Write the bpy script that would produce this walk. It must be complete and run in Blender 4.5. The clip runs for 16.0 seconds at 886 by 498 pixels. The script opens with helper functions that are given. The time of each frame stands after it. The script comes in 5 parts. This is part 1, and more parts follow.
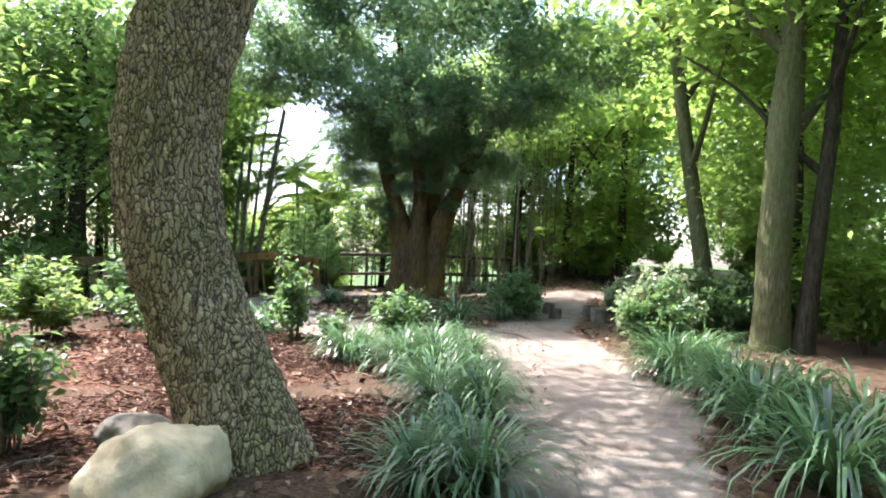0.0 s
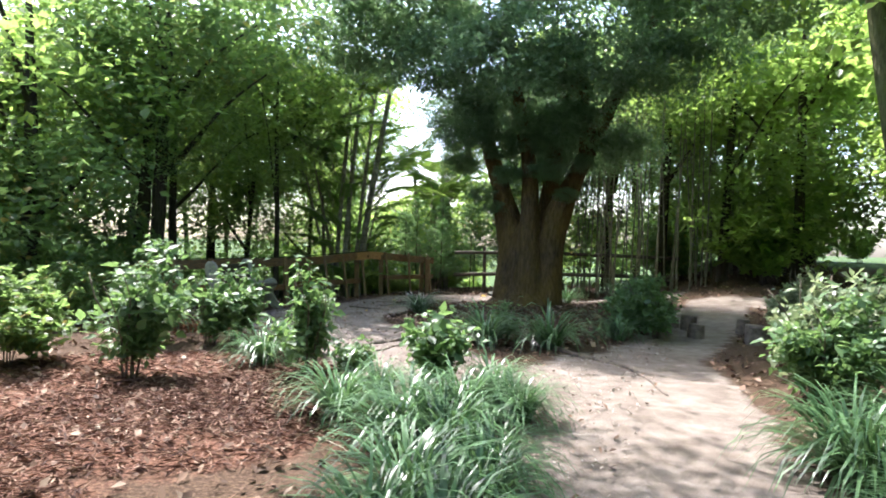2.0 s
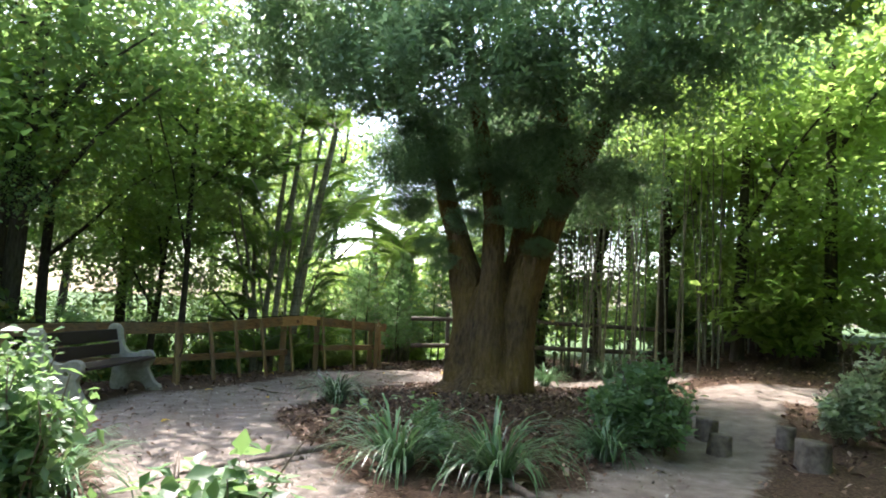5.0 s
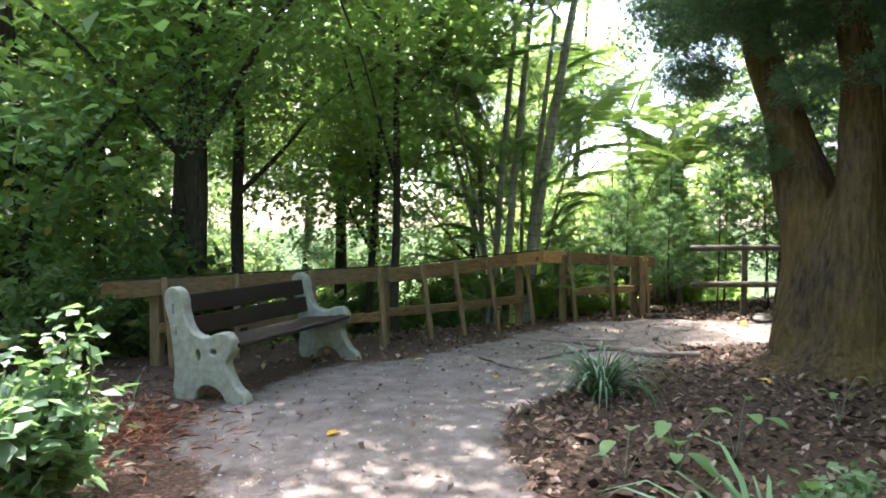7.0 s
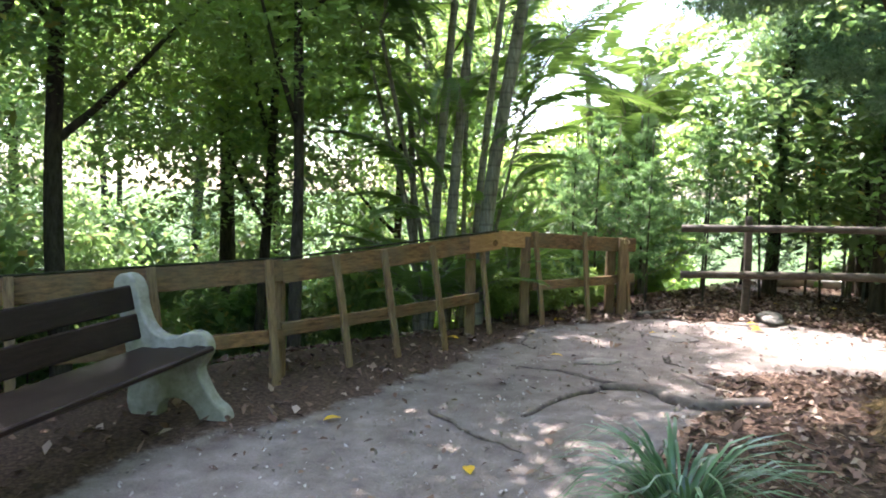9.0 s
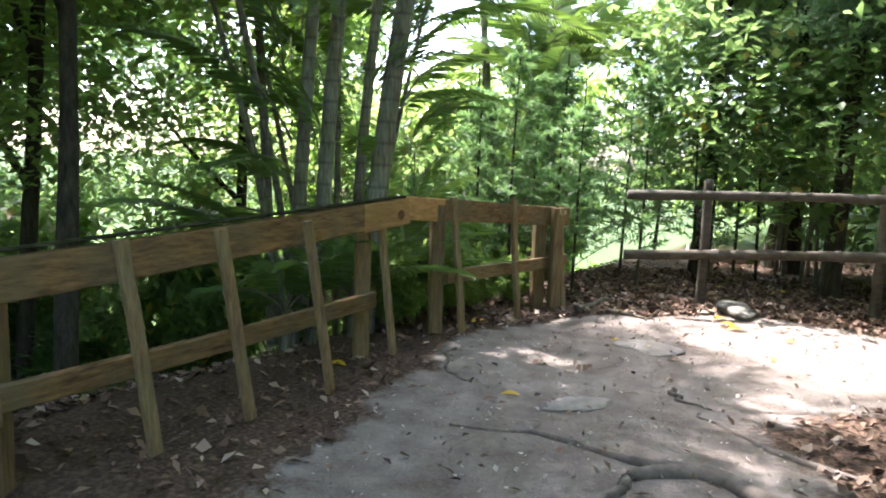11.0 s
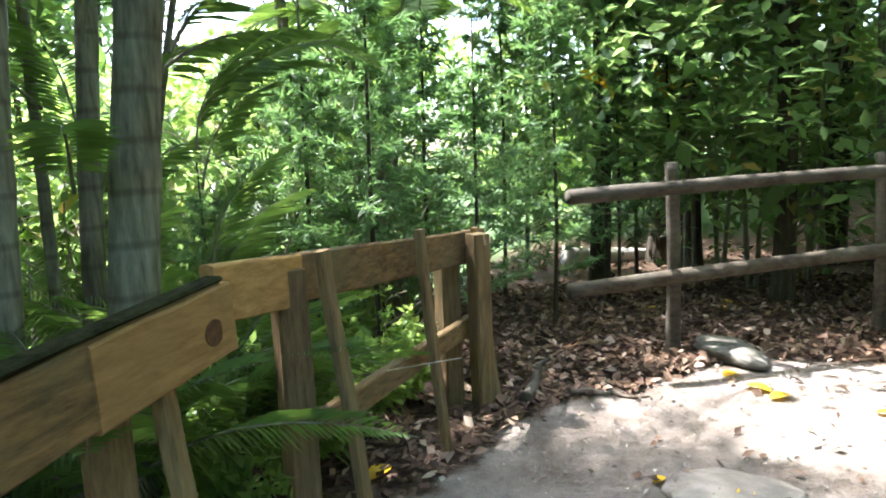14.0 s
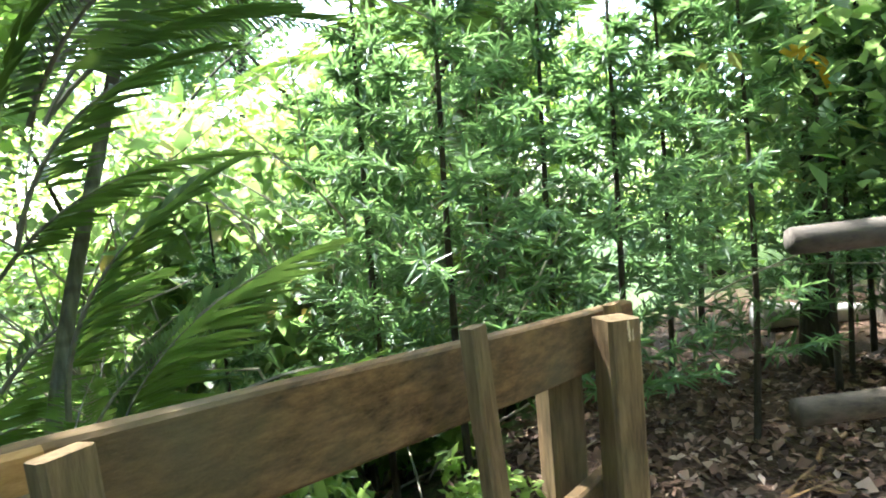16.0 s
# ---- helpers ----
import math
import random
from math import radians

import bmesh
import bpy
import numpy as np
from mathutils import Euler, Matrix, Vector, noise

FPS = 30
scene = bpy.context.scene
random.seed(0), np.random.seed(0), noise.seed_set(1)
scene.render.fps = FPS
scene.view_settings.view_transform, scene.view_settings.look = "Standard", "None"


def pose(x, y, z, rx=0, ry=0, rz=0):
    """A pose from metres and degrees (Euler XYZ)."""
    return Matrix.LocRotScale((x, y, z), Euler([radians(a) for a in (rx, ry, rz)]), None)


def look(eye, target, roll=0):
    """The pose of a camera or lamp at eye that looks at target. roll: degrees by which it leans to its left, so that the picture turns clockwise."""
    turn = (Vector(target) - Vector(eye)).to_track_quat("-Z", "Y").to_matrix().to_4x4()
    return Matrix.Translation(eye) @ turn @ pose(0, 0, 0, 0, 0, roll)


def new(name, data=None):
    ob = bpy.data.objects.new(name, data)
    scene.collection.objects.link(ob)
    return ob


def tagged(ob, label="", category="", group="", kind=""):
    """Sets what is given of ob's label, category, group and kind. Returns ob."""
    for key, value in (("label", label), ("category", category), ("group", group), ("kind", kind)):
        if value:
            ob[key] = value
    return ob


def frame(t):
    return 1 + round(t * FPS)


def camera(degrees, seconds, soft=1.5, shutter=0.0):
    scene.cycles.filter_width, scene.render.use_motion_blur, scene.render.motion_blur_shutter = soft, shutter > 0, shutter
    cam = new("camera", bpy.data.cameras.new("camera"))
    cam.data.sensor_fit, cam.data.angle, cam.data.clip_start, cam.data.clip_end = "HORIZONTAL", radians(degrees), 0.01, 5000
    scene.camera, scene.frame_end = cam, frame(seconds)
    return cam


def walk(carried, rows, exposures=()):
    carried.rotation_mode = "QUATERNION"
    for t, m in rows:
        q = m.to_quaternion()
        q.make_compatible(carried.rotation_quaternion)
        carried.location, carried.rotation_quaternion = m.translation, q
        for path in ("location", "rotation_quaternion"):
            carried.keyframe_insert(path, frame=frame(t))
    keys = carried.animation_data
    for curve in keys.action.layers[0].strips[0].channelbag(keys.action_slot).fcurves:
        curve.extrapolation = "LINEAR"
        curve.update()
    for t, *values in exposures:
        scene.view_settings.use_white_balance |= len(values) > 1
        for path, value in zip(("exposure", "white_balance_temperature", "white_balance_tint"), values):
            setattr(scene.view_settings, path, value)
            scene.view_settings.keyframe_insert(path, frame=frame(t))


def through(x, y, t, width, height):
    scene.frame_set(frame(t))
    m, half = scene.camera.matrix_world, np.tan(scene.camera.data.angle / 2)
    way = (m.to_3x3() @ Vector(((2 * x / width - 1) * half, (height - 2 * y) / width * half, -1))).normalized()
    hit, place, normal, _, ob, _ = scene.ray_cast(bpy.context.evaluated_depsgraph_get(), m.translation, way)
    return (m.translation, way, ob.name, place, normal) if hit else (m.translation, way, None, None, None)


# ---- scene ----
LENS = 66.0
cam = camera(LENS, 16.0, soft=1.9)
PATH = [
    (0, (4.883, -5.208, 1.073), (4.607, -3.227, 1.092), 2.17),
    (0.5, (5.098, -4.549, 1.106), (4.718, -2.586, 1.106), 2.25),
    (1, (5.272, -3.954, 1.155), (4.783, -2.015, 1.142), 1.93),
    (1.5, (5.424, -3.366, 1.206), (4.801, -1.466, 1.180), 1.40),
    (2, (5.430, -2.723, 1.210), (4.691, -0.864, 1.195), 1.53),
    (2.5, (5.445, -2.191, 1.230), (4.643, -0.359, 1.254), 1.72),
    (3, (5.431, -1.710, 1.267), (4.662, 0.132, 1.393), 1.97),
    (3.2, (5.441, -1.510, 1.290), (4.687, 0.334, 1.462), 1.44),
    (5.3, (4.974, 0.627, 1.264), (4.244, 2.482, 1.431), 2.83),
    (5.5, (4.851, 0.942, 1.238), (4.030, 2.763, 1.344), 1.98),
    (6, (4.412, 1.730, 1.179), (3.402, 3.456, 1.209), 1.31),
    (6.5, (4.019, 2.369, 1.253), (2.846, 3.989, 1.236), 1.44),
    (7, (3.462, 2.895, 1.328), (2.140, 4.394, 1.261), 0.14),
    (7.5, (2.943, 3.358, 1.354), (1.605, 4.842, 1.251), 0.27),
    (8, (2.459, 3.783, 1.395), (1.145, 5.285, 1.258), 1.05),
    (8.5, (2.058, 4.202, 1.407), (0.820, 5.765, 1.256), 1.33),
    (9, (1.643, 4.793, 1.374), (0.532, 6.448, 1.208), 1.06),
    (9.5, (1.254, 5.306, 1.310), (0.304, 7.057, 1.134), 1.22),
    (9.7, (1.123, 5.449, 1.292), (0.232, 7.231, 1.110), 1.02),
    (11.8, (-0.339, 7.259, 1.220), (-0.941, 9.145, 0.940), 2.36),
    (12, (-0.447, 7.373, 1.224), (-1.002, 9.273, 0.937), 2.09),
    (12.5, (-0.725, 7.747, 1.221), (-1.122, 9.681, 0.899), 1.15),
    (13, (-0.852, 8.151, 1.209), (-1.115, 10.110, 0.900), -0.10),
    (13.5, (-0.901, 8.601, 1.295), (-1.053, 10.570, 0.977), -0.60),
    (14, (-1.003, 9.055, 1.258), (-1.093, 11.036, 0.993), -2.63),
    (14.5, (-1.067, 9.469, 1.249), (-1.294, 11.443, 1.017), -4.25),
    (15, (-1.068, 9.854, 1.207), (-1.379, 11.820, 1.012), -4.85),
    (15.5, (-1.080, 10.250, 1.211), (-1.449, 12.208, 1.029), -4.60),
    (16, (-0.930, 10.620, 1.195), (-1.463, 12.540, 1.075), -4.70),
]
walk(cam, [(t, look(e, a, r)) for t, e, a, r in PATH], exposures=[(0, 2.9, 6150, 19), (2, 2.55, 6050, 17), (5.5, 2.95, 6250, 18), (8.5, 3.6, 6050, 24), (12.5, 3.45, 6000, 17), (16, 3.8, 5850, 13)])

# ---- light ----
SUN_AZ, SUN_EL = radians(-58), radians(60)      # from +y towards +x, above the horizon
world = bpy.data.worlds.new("sky")
scene.world = world
world.use_nodes = True
wn = world.node_tree.nodes
sky = wn.new("ShaderNodeTexSky")
sky.sky_type, sky.sun_disc = "NISHITA", False
sky.sun_elevation, sky.sun_rotation = SUN_EL, SUN_AZ
sky.air_density, sky.dust_density = 1.0, 3.0
world.node_tree.links.new(sky.outputs[0], wn["Background"].inputs[0])
wn["Background"].inputs[1].default_value = 0.15
sun_data = bpy.data.lights.new("sun", "SUN")
sun_data.energy, sun_data.angle, sun_data.color = 2.6, radians(0.6), (1.0, 0.95, 0.86)
sun_ob = new("sun", sun_data)
sun_dir = Vector((math.sin(SUN_AZ) * math.cos(SUN_EL), math.cos(SUN_AZ) * math.cos(SUN_EL), math.sin(SUN_EL)))
sun_ob.matrix_basis = look(tuple(sun_dir * 40), (0, 0, 0))

rng = np.random.default_rng(7)
TAU = 2 * math.pi


# ---- materials ----
def mat(name, rough=0.8, spec=0.3):
    m = bpy.data.materials.new(name)
    m.use_nodes = True
    nt = m.node_tree
    b = nt.nodes["Principled BSDF"]
    b.inputs["Roughness"].default_value = rough
    b.inputs["Specular IOR Level"].default_value = spec
    return m, nt, b


def node(nt, kind, **props):
    n = nt.nodes.new(kind)
    for k, v in props.items():
        if k in n.inputs:
            n.inputs[k].default_value = v
    return n


def coords(nt, scale=(1, 1, 1), which="Object"):
    tc = nt.nodes.new("ShaderNodeTexCoord")
    mp = nt.nodes.new("ShaderNodeMapping")
    mp.inputs["Scale"].default_value = scale
    nt.links.new(tc.outputs[which], mp.inputs[0])
    return mp.outputs[0]


def noise_tex(nt, vec, scale, detail=6.0, rough=0.6):
    n = node(nt, "ShaderNodeTexNoise", Scale=scale, Detail=detail, Roughness=rough)
    nt.links.new(vec, n.inputs["Vector"])
    return n.outputs["Fac"]


def ramp(nt, fac, stops):
    r = nt.nodes.new("ShaderNodeValToRGB")
    while len(r.color_ramp.elements) < len(stops):
        r.color_ramp.elements.new(0.5)
    for e, (p, c) in zip(r.color_ramp.elements, stops):
        e.position, e.color = p, (*c, 1)
    nt.links.new(fac, r.inputs[0])
    return r.outputs[0]


def mixc(nt, fac, a, b, mode="MIX"):
    m = nt.nodes.new("ShaderNodeMix")
    m.data_type, m.blend_type = "RGBA", mode
    if isinstance(fac, (int, float)):
        m.inputs[0].default_value = fac
    else:
        nt.links.new(fac, m.inputs[0])
    for sock, v in ((m.inputs[6], a), (m.inputs[7], b)):
        if isinstance(v, tuple):
            sock.default_value = (*v, 1)
        else:
            nt.links.new(v, sock)
    return m.outputs[2]


def bump(nt, b, height, strength=0.5, dist=0.01):
    n = node(nt, "ShaderNodeBump", Strength=strength, Distance=dist)
    nt.links.new(height, n.inputs["Height"])
    nt.links.new(n.outputs[0], b.inputs["Normal"])


def leaf_mat(name, dark, light, trans, through=0.4, rough=0.42, dead=None):
    """Leaf blade: glossy upper skin, light shining through, each leaf its own tint."""
    m, nt, b = mat(name, rough, 0.35)
    geo = nt.nodes.new("ShaderNodeNewGeometry")
    stops = [(0.0, dark), (0.9, light)]
    if dead:
        stops.append((0.985, dead))
    col = ramp(nt, geo.outputs["Random Per Island"], stops)
    v = noise_tex(nt, coords(nt), 2.2, 3)
    col = mixc(nt, 0.45, col, ramp(nt, v, [(0.35, (0.5, 0.5, 0.5)), (0.65, (1.0, 1.0, 0.95))]), "MULTIPLY")
    nt.links.new(col, b.inputs["Base Color"])
    tr = nt.nodes.new("ShaderNodeBsdfTranslucent")
    tcol = mixc(nt, 0.75, col, trans)
    nt.links.new(tcol, tr.inputs[0])
    mx = nt.nodes.new("ShaderNodeMixShader")
    mx.inputs[0].default_value = through
    nt.links.new(b.outputs[0], mx.inputs[1])
    nt.links.new(tr.outputs[0], mx.inputs[2])
    nt.links.new(mx.outputs[0], nt.nodes["Material Output"].inputs[0])
    return m


def bark_mat(name, lo, hi, moss, moss_amt=0.5, scale=1.0, relief=1.0, tall=2.2, crisp=0.2):
    m, nt, b = mat(name, 0.92, 0.15)
    vec = coords(nt, (9 * scale, 9 * scale, tall * scale))
    ridges = noise_tex(nt, vec, 3.0, 8, 0.65)
    vo = node(nt, "ShaderNodeTexVoronoi", Scale=3.2)
    nt.links.new(vec, vo.inputs["Vector"])
    fine = noise_tex(nt, coords(nt), 60, 5)
    patch = noise_tex(nt, coords(nt), 1.6, 5)
    col = ramp(nt, ridges, [(0.5 - crisp, lo), (0.5 + crisp, hi)])
    col = mixc(nt, ramp(nt, patch, [(0.5 - 0.2 * moss_amt, (0, 0, 0)), (0.72, (moss_amt,) * 3)]), col, moss)
    col = mixc(nt, 0.4, col, ramp(nt, fine, [(0.3, (0.45, 0.45, 0.45)), (0.7, (1.2, 1.2, 1.15))]), "MULTIPLY")
    nt.links.new(col, b.inputs["Base Color"])
    s = nt.nodes.new("ShaderNodeMath")
    s.operation = "MULTIPLY_ADD"
    nt.links.new(ridges, s.inputs[0])
    s.inputs[1].default_value = 1.0
    nt.links.new(vo.outputs["Distance"], s.inputs[2])
    bump(nt, b, s.outputs[0], 0.9 * relief, 0.03)
    return m


def plated_bark_mat(name, crack, lo, hi, moss):
    """Bark of raised upright plates parted by dark furrows."""
    m, nt, b = mat(name, 0.92, 0.15)
    bent = node(nt, "ShaderNodeTexNoise", Scale=7.0, Detail=4.0)
    nt.links.new(coords(nt), bent.inputs["Vector"])
    vec = mixc(nt, 0.1, coords(nt, (1, 1, 0.36)), bent.outputs["Color"])
    vo = node(nt, "ShaderNodeTexVoronoi", Scale=36.0)
    vo.feature = "DISTANCE_TO_EDGE"
    nt.links.new(vec, vo.inputs["Vector"])
    cell = node(nt, "ShaderNodeTexVoronoi", Scale=36.0)
    nt.links.new(vec, cell.inputs["Vector"])
    fine = noise_tex(nt, coords(nt), 70, 6)
    patch = noise_tex(nt, coords(nt), 1.7, 5)
    plate = ramp(nt, fine, [(0.3, lo), (0.7, hi)])
    plate = mixc(nt, 0.5, plate, ramp(nt, cell.outputs["Color"], [(0.2, (0.5, 0.5, 0.5)), (0.8, (1.15, 1.12, 1.05))]), "MULTIPLY")
    plate = mixc(nt, ramp(nt, patch, [(0.45, (0, 0, 0)), (0.68, (0.7, 0.7, 0.7))]), plate, moss)
    col = mixc(nt, ramp(nt, vo.outputs["Distance"], [(0.0, (0, 0, 0)), (0.13, (1, 1, 1))]), crack, plate)
    nt.links.new(col, b.inputs["Base Color"])
    high = nt.nodes.new("ShaderNodeMath")
    high.operation = "MULTIPLY_ADD"
    nt.links.new(fine, high.inputs[0])
    high.inputs[1].default_value = 0.25
    nt.links.new(ramp(nt, vo.outputs["Distance"], [(0.0, (0, 0, 0)), (0.3, (1, 1, 1))]), high.inputs[2])
    bump(nt, b, high.outputs[0], 1.0, 0.022)
    return m


def wood_mat(name, lo, hi, grey, grey_amt=0.4, axis=(1.5, 14, 14), rough=0.85):
    m, nt, b = mat(name, rough, 0.2)
    obi = nt.nodes.new("ShaderNodeObjectInfo")
    vec = coords(nt, axis)
    grain = noise_tex(nt, vec, 4.0, 8, 0.7)
    patch = noise_tex(nt, coords(nt), 3.0, 4)
    col = ramp(nt, grain, [(0.3, lo), (0.7, hi)])
    col = mixc(nt, ramp(nt, patch, [(0.4, (0, 0, 0)), (0.7, (grey_amt,) * 3)]), col, grey)
    col = mixc(nt, 0.5, col, ramp(nt, obi.outputs["Random"], [(0, (0.6, 0.6, 0.6)), (1, (1.15, 1.1, 1.0))]), "MULTIPLY")
    nt.links.new(col, b.inputs["Base Color"])
    bump(nt, b, grain, 0.6, 0.006)
    return m


def plain_mat(name, lo, hi, scale=12.0, rough=0.8, relief=0.4, dist=0.01, spec=0.3):
    m, nt, b = mat(name, rough, spec)
    a = noise_tex(nt, coords(nt), scale, 8, 0.65)
    c = noise_tex(nt, coords(nt), scale * 0.15, 4)
    col = ramp(nt, a, [(0.3, lo), (0.7, hi)])
    col = mixc(nt, 0.5, col, ramp(nt, c, [(0.3, (0.6, 0.6, 0.58)), (0.7, (1.1, 1.1, 1.1))]), "MULTIPLY")
    nt.links.new(col, b.inputs["Base Color"])
    bump(nt, b, a, relief, dist)
    return m


def litter_mat(name, stops, rough=0.75):
    m, nt, b = mat(name, rough, 0.25)
    geo = nt.nodes.new("ShaderNodeNewGeometry")
    col = ramp(nt, geo.outputs["Random Per Island"], stops)
    nt.links.new(col, b.inputs["Base Color"])
    return m


def ground_mat():
    m, nt, b = mat("sandy_earth", 0.95, 0.12)
    at = nt.nodes.new("ShaderNodeVertexColor")
    at.layer_name = "zone"
    sep = nt.nodes.new("ShaderNodeSeparateColor")
    nt.links.new(at.outputs[0], sep.inputs[0])
    v = coords(nt)
    big, mid, fine, grit = (noise_tex(nt, v, s, d) for s, d in ((0.9, 4), (5, 6), (40, 5), (160, 3)))
    sand = ramp(nt, mid, [(0.3, (0.15, 0.122, 0.1)), (0.55, (0.225, 0.192, 0.165)), (0.75, (0.31, 0.275, 0.24))])
    sand = mixc(nt, 0.55, sand, ramp(nt, big, [(0.35, (0.62, 0.6, 0.58)), (0.65, (1.05, 1.05, 1.05))]), "MULTIPLY")
    sand = mixc(nt, 0.5, sand, ramp(nt, grit, [(0.35, (0.62, 0.6, 0.57)), (0.62, (1.15, 1.15, 1.15))]), "MULTIPLY")
    mulch = ramp(nt, fine, [(0.3, (0.04, 0.018, 0.011)), (0.5, (0.125, 0.062, 0.04)), (0.72, (0.23, 0.135, 0.095))])
    duff = ramp(nt, fine, [(0.3, (0.028, 0.018, 0.012)), (0.55, (0.085, 0.055, 0.036)), (0.75, (0.17, 0.12, 0.085))])
    def edge(sock):
        s = nt.nodes.new("ShaderNodeMath")
        s.operation = "ADD"
        nt.links.new(sock, s.inputs[0])
        k = nt.nodes.new("ShaderNodeMath")
        k.operation = "MULTIPLY_ADD"
        nt.links.new(mid, k.inputs[0])
        k.inputs[1].default_value, k.inputs[2].default_value = 0.9, -0.45
        nt.links.new(k.outputs[0], s.inputs[1])
        return ramp(nt, s.outputs[0], [(0.38, (0, 0, 0)), (0.62, (1, 1, 1))])
    green = ramp(nt, fine, [(0.3, (0.02, 0.035, 0.012)), (0.55, (0.06, 0.10, 0.03)), (0.75, (0.13, 0.18, 0.06))])
    col = mixc(nt, edge(sep.outputs[1]), duff, mulch)
    col = mixc(nt, edge(sep.outputs[2]), col, green)
    col = mixc(nt, edge(sep.outputs[0]), col, sand)
    nt.links.new(col, b.inputs["Base Color"])
    add = nt.nodes.new("ShaderNodeMath")
    add.operation = "ADD"
    nt.links.new(fine, add.inputs[0])
    nt.links.new(mid, add.inputs[1])
    bump(nt, b, add.outputs[0], 0.55, 0.03)
    return m


M_GROUND = ground_mat()
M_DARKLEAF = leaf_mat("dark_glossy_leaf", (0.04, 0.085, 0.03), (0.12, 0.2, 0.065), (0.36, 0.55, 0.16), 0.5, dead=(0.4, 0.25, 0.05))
# lighter leaf copy with sunlight put into its colour
M_BRIGHTLEAF = leaf_mat("sun_tinted_green_leaf", (0.07, 0.14, 0.035), (0.18, 0.28, 0.07), (0.5, 0.70, 0.16), 0.56)
# half-lightened copy, lifts sparse crowns seen from their shaded side
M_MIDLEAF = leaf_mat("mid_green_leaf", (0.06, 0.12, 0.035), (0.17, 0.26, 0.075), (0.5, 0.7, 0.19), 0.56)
M_FINELEAF = leaf_mat("blue_green_fine_leaf", (0.05, 0.10, 0.06), (0.14, 0.22, 0.13), (0.32, 0.5, 0.2), 0.45)
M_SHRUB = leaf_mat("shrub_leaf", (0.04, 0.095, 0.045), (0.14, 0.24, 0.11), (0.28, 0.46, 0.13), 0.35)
# near-white leaves: sun highlights painted into the shrub colour
M_PALE = leaf_mat("pale_sun_tinted_leaf", (0.12, 0.2, 0.1), (0.45, 0.52, 0.36), (0.45, 0.55, 0.25), 0.3)
M_BLADE = leaf_mat("strap_leaf_blade", (0.016, 0.05, 0.024), (0.13, 0.24, 0.11), (0.2, 0.36, 0.12), 0.2, 0.3)
M_PALM = leaf_mat("palm_leaflet", (0.03, 0.075, 0.025), (0.10, 0.19, 0.05), (0.32, 0.50, 0.08), 0.4)
M_NEEDLE = leaf_mat("flat_needle", (0.03, 0.075, 0.035), (0.11, 0.21, 0.09), (0.26, 0.46, 0.13), 0.4)
M_YELLOW = leaf_mat("yellow_leaf", (0.62, 0.36, 0.02), (0.8, 0.5, 0.03), (0.8, 0.5, 0.03), 0.3)
M_BARK = plated_bark_mat("furrowed_grey_brown_bark", (0.045, 0.03, 0.017), (0.3, 0.235, 0.145), (0.66, 0.56, 0.38), (0.3, 0.29, 0.12))
M_BARK_BIG = bark_mat("brown_fig_bark", (0.035, 0.024, 0.015), (0.17, 0.115, 0.065), (0.24, 0.15, 0.03), 0.55, 0.9, 1.1)
M_BARK_MOSS = bark_mat("mossy_green_bark", (0.06, 0.055, 0.03), (0.2, 0.19, 0.11), (0.10, 0.13, 0.04), 0.8, 1.2, 0.6)
M_BARK_DARK = bark_mat("dark_bark", (0.02, 0.016, 0.012), (0.09, 0.075, 0.055), (0.06, 0.07, 0.03), 0.4, 1.0, 0.6)
M_STEM = plain_mat("palm_stem", (0.07, 0.07, 0.045), (0.27, 0.26, 0.19), 9, 0.75)
def ringed_stem_mat():
    """Smooth palm stem with dark leaf-scar rings."""
    m, nt, b = mat("ringed_palm_stem", 0.7, 0.25)
    w = node(nt, "ShaderNodeTexWave", Scale=2.0, Distortion=1.2, Detail=3.0)
    w.bands_direction = "Z"
    nt.links.new(coords(nt), w.inputs["Vector"])
    a = noise_tex(nt, coords(nt, (14, 14, 2)), 3.0, 7)
    big = noise_tex(nt, coords(nt), 1.8, 4)
    col = ramp(nt, a, [(0.3, (0.1, 0.1, 0.07)), (0.7, (0.33, 0.32, 0.25))])
    col = mixc(nt, 0.8, col, ramp(nt, big, [(0.35, (0.45, 0.4, 0.3)), (0.65, (1.1, 1.1, 1.05))]), "MULTIPLY")
    col = mixc(nt, ramp(nt, w.outputs["Fac"], [(0.0, (0.45, 0.45, 0.45)), (0.1, (0, 0, 0))]), col, (0.05, 0.04, 0.025))
    nt.links.new(col, b.inputs["Base Color"])
    bump(nt, b, w.outputs["Fac"], 0.4, 0.01)
    return m


M_PALMSTEM = ringed_stem_mat()
M_TWIG = plain_mat("grey_twig", (0.07, 0.055, 0.04), (0.22, 0.18, 0.14), 20, 0.9)
M_RAIL = wood_mat("weathered_fence_board", (0.05, 0.03, 0.014), (0.34, 0.195, 0.08), (0.15, 0.13, 0.075), 0.75, (9, 1.1, 12))
M_POST = wood_mat("weathered_fence_post", (0.085, 0.055, 0.03), (0.34, 0.22, 0.105), (0.21, 0.185, 0.10), 0.5, (14, 14, 1.5))
M_FRESH = wood_mat("bare_orange_board", (0.26, 0.135, 0.045), (0.56, 0.33, 0.13), (0.36, 0.23, 0.1), 0.5, (9, 1.1, 12))
M_DRY = plain_mat("dry_grey_twig", (0.2, 0.17, 0.12), (0.48, 0.43, 0.34), 14, 0.9)
M_LOG = wood_mat("grey_log", (0.018, 0.015, 0.011), (0.1, 0.084, 0.064), (0.15, 0.142, 0.12), 0.6, (3, 9, 9))
M_SLAT = wood_mat("dark_painted_slat", (0.012, 0.008, 0.006), (0.032, 0.018, 0.013), (0.05, 0.038, 0.032), 0.25, (14, 1.5, 14), 0.45)
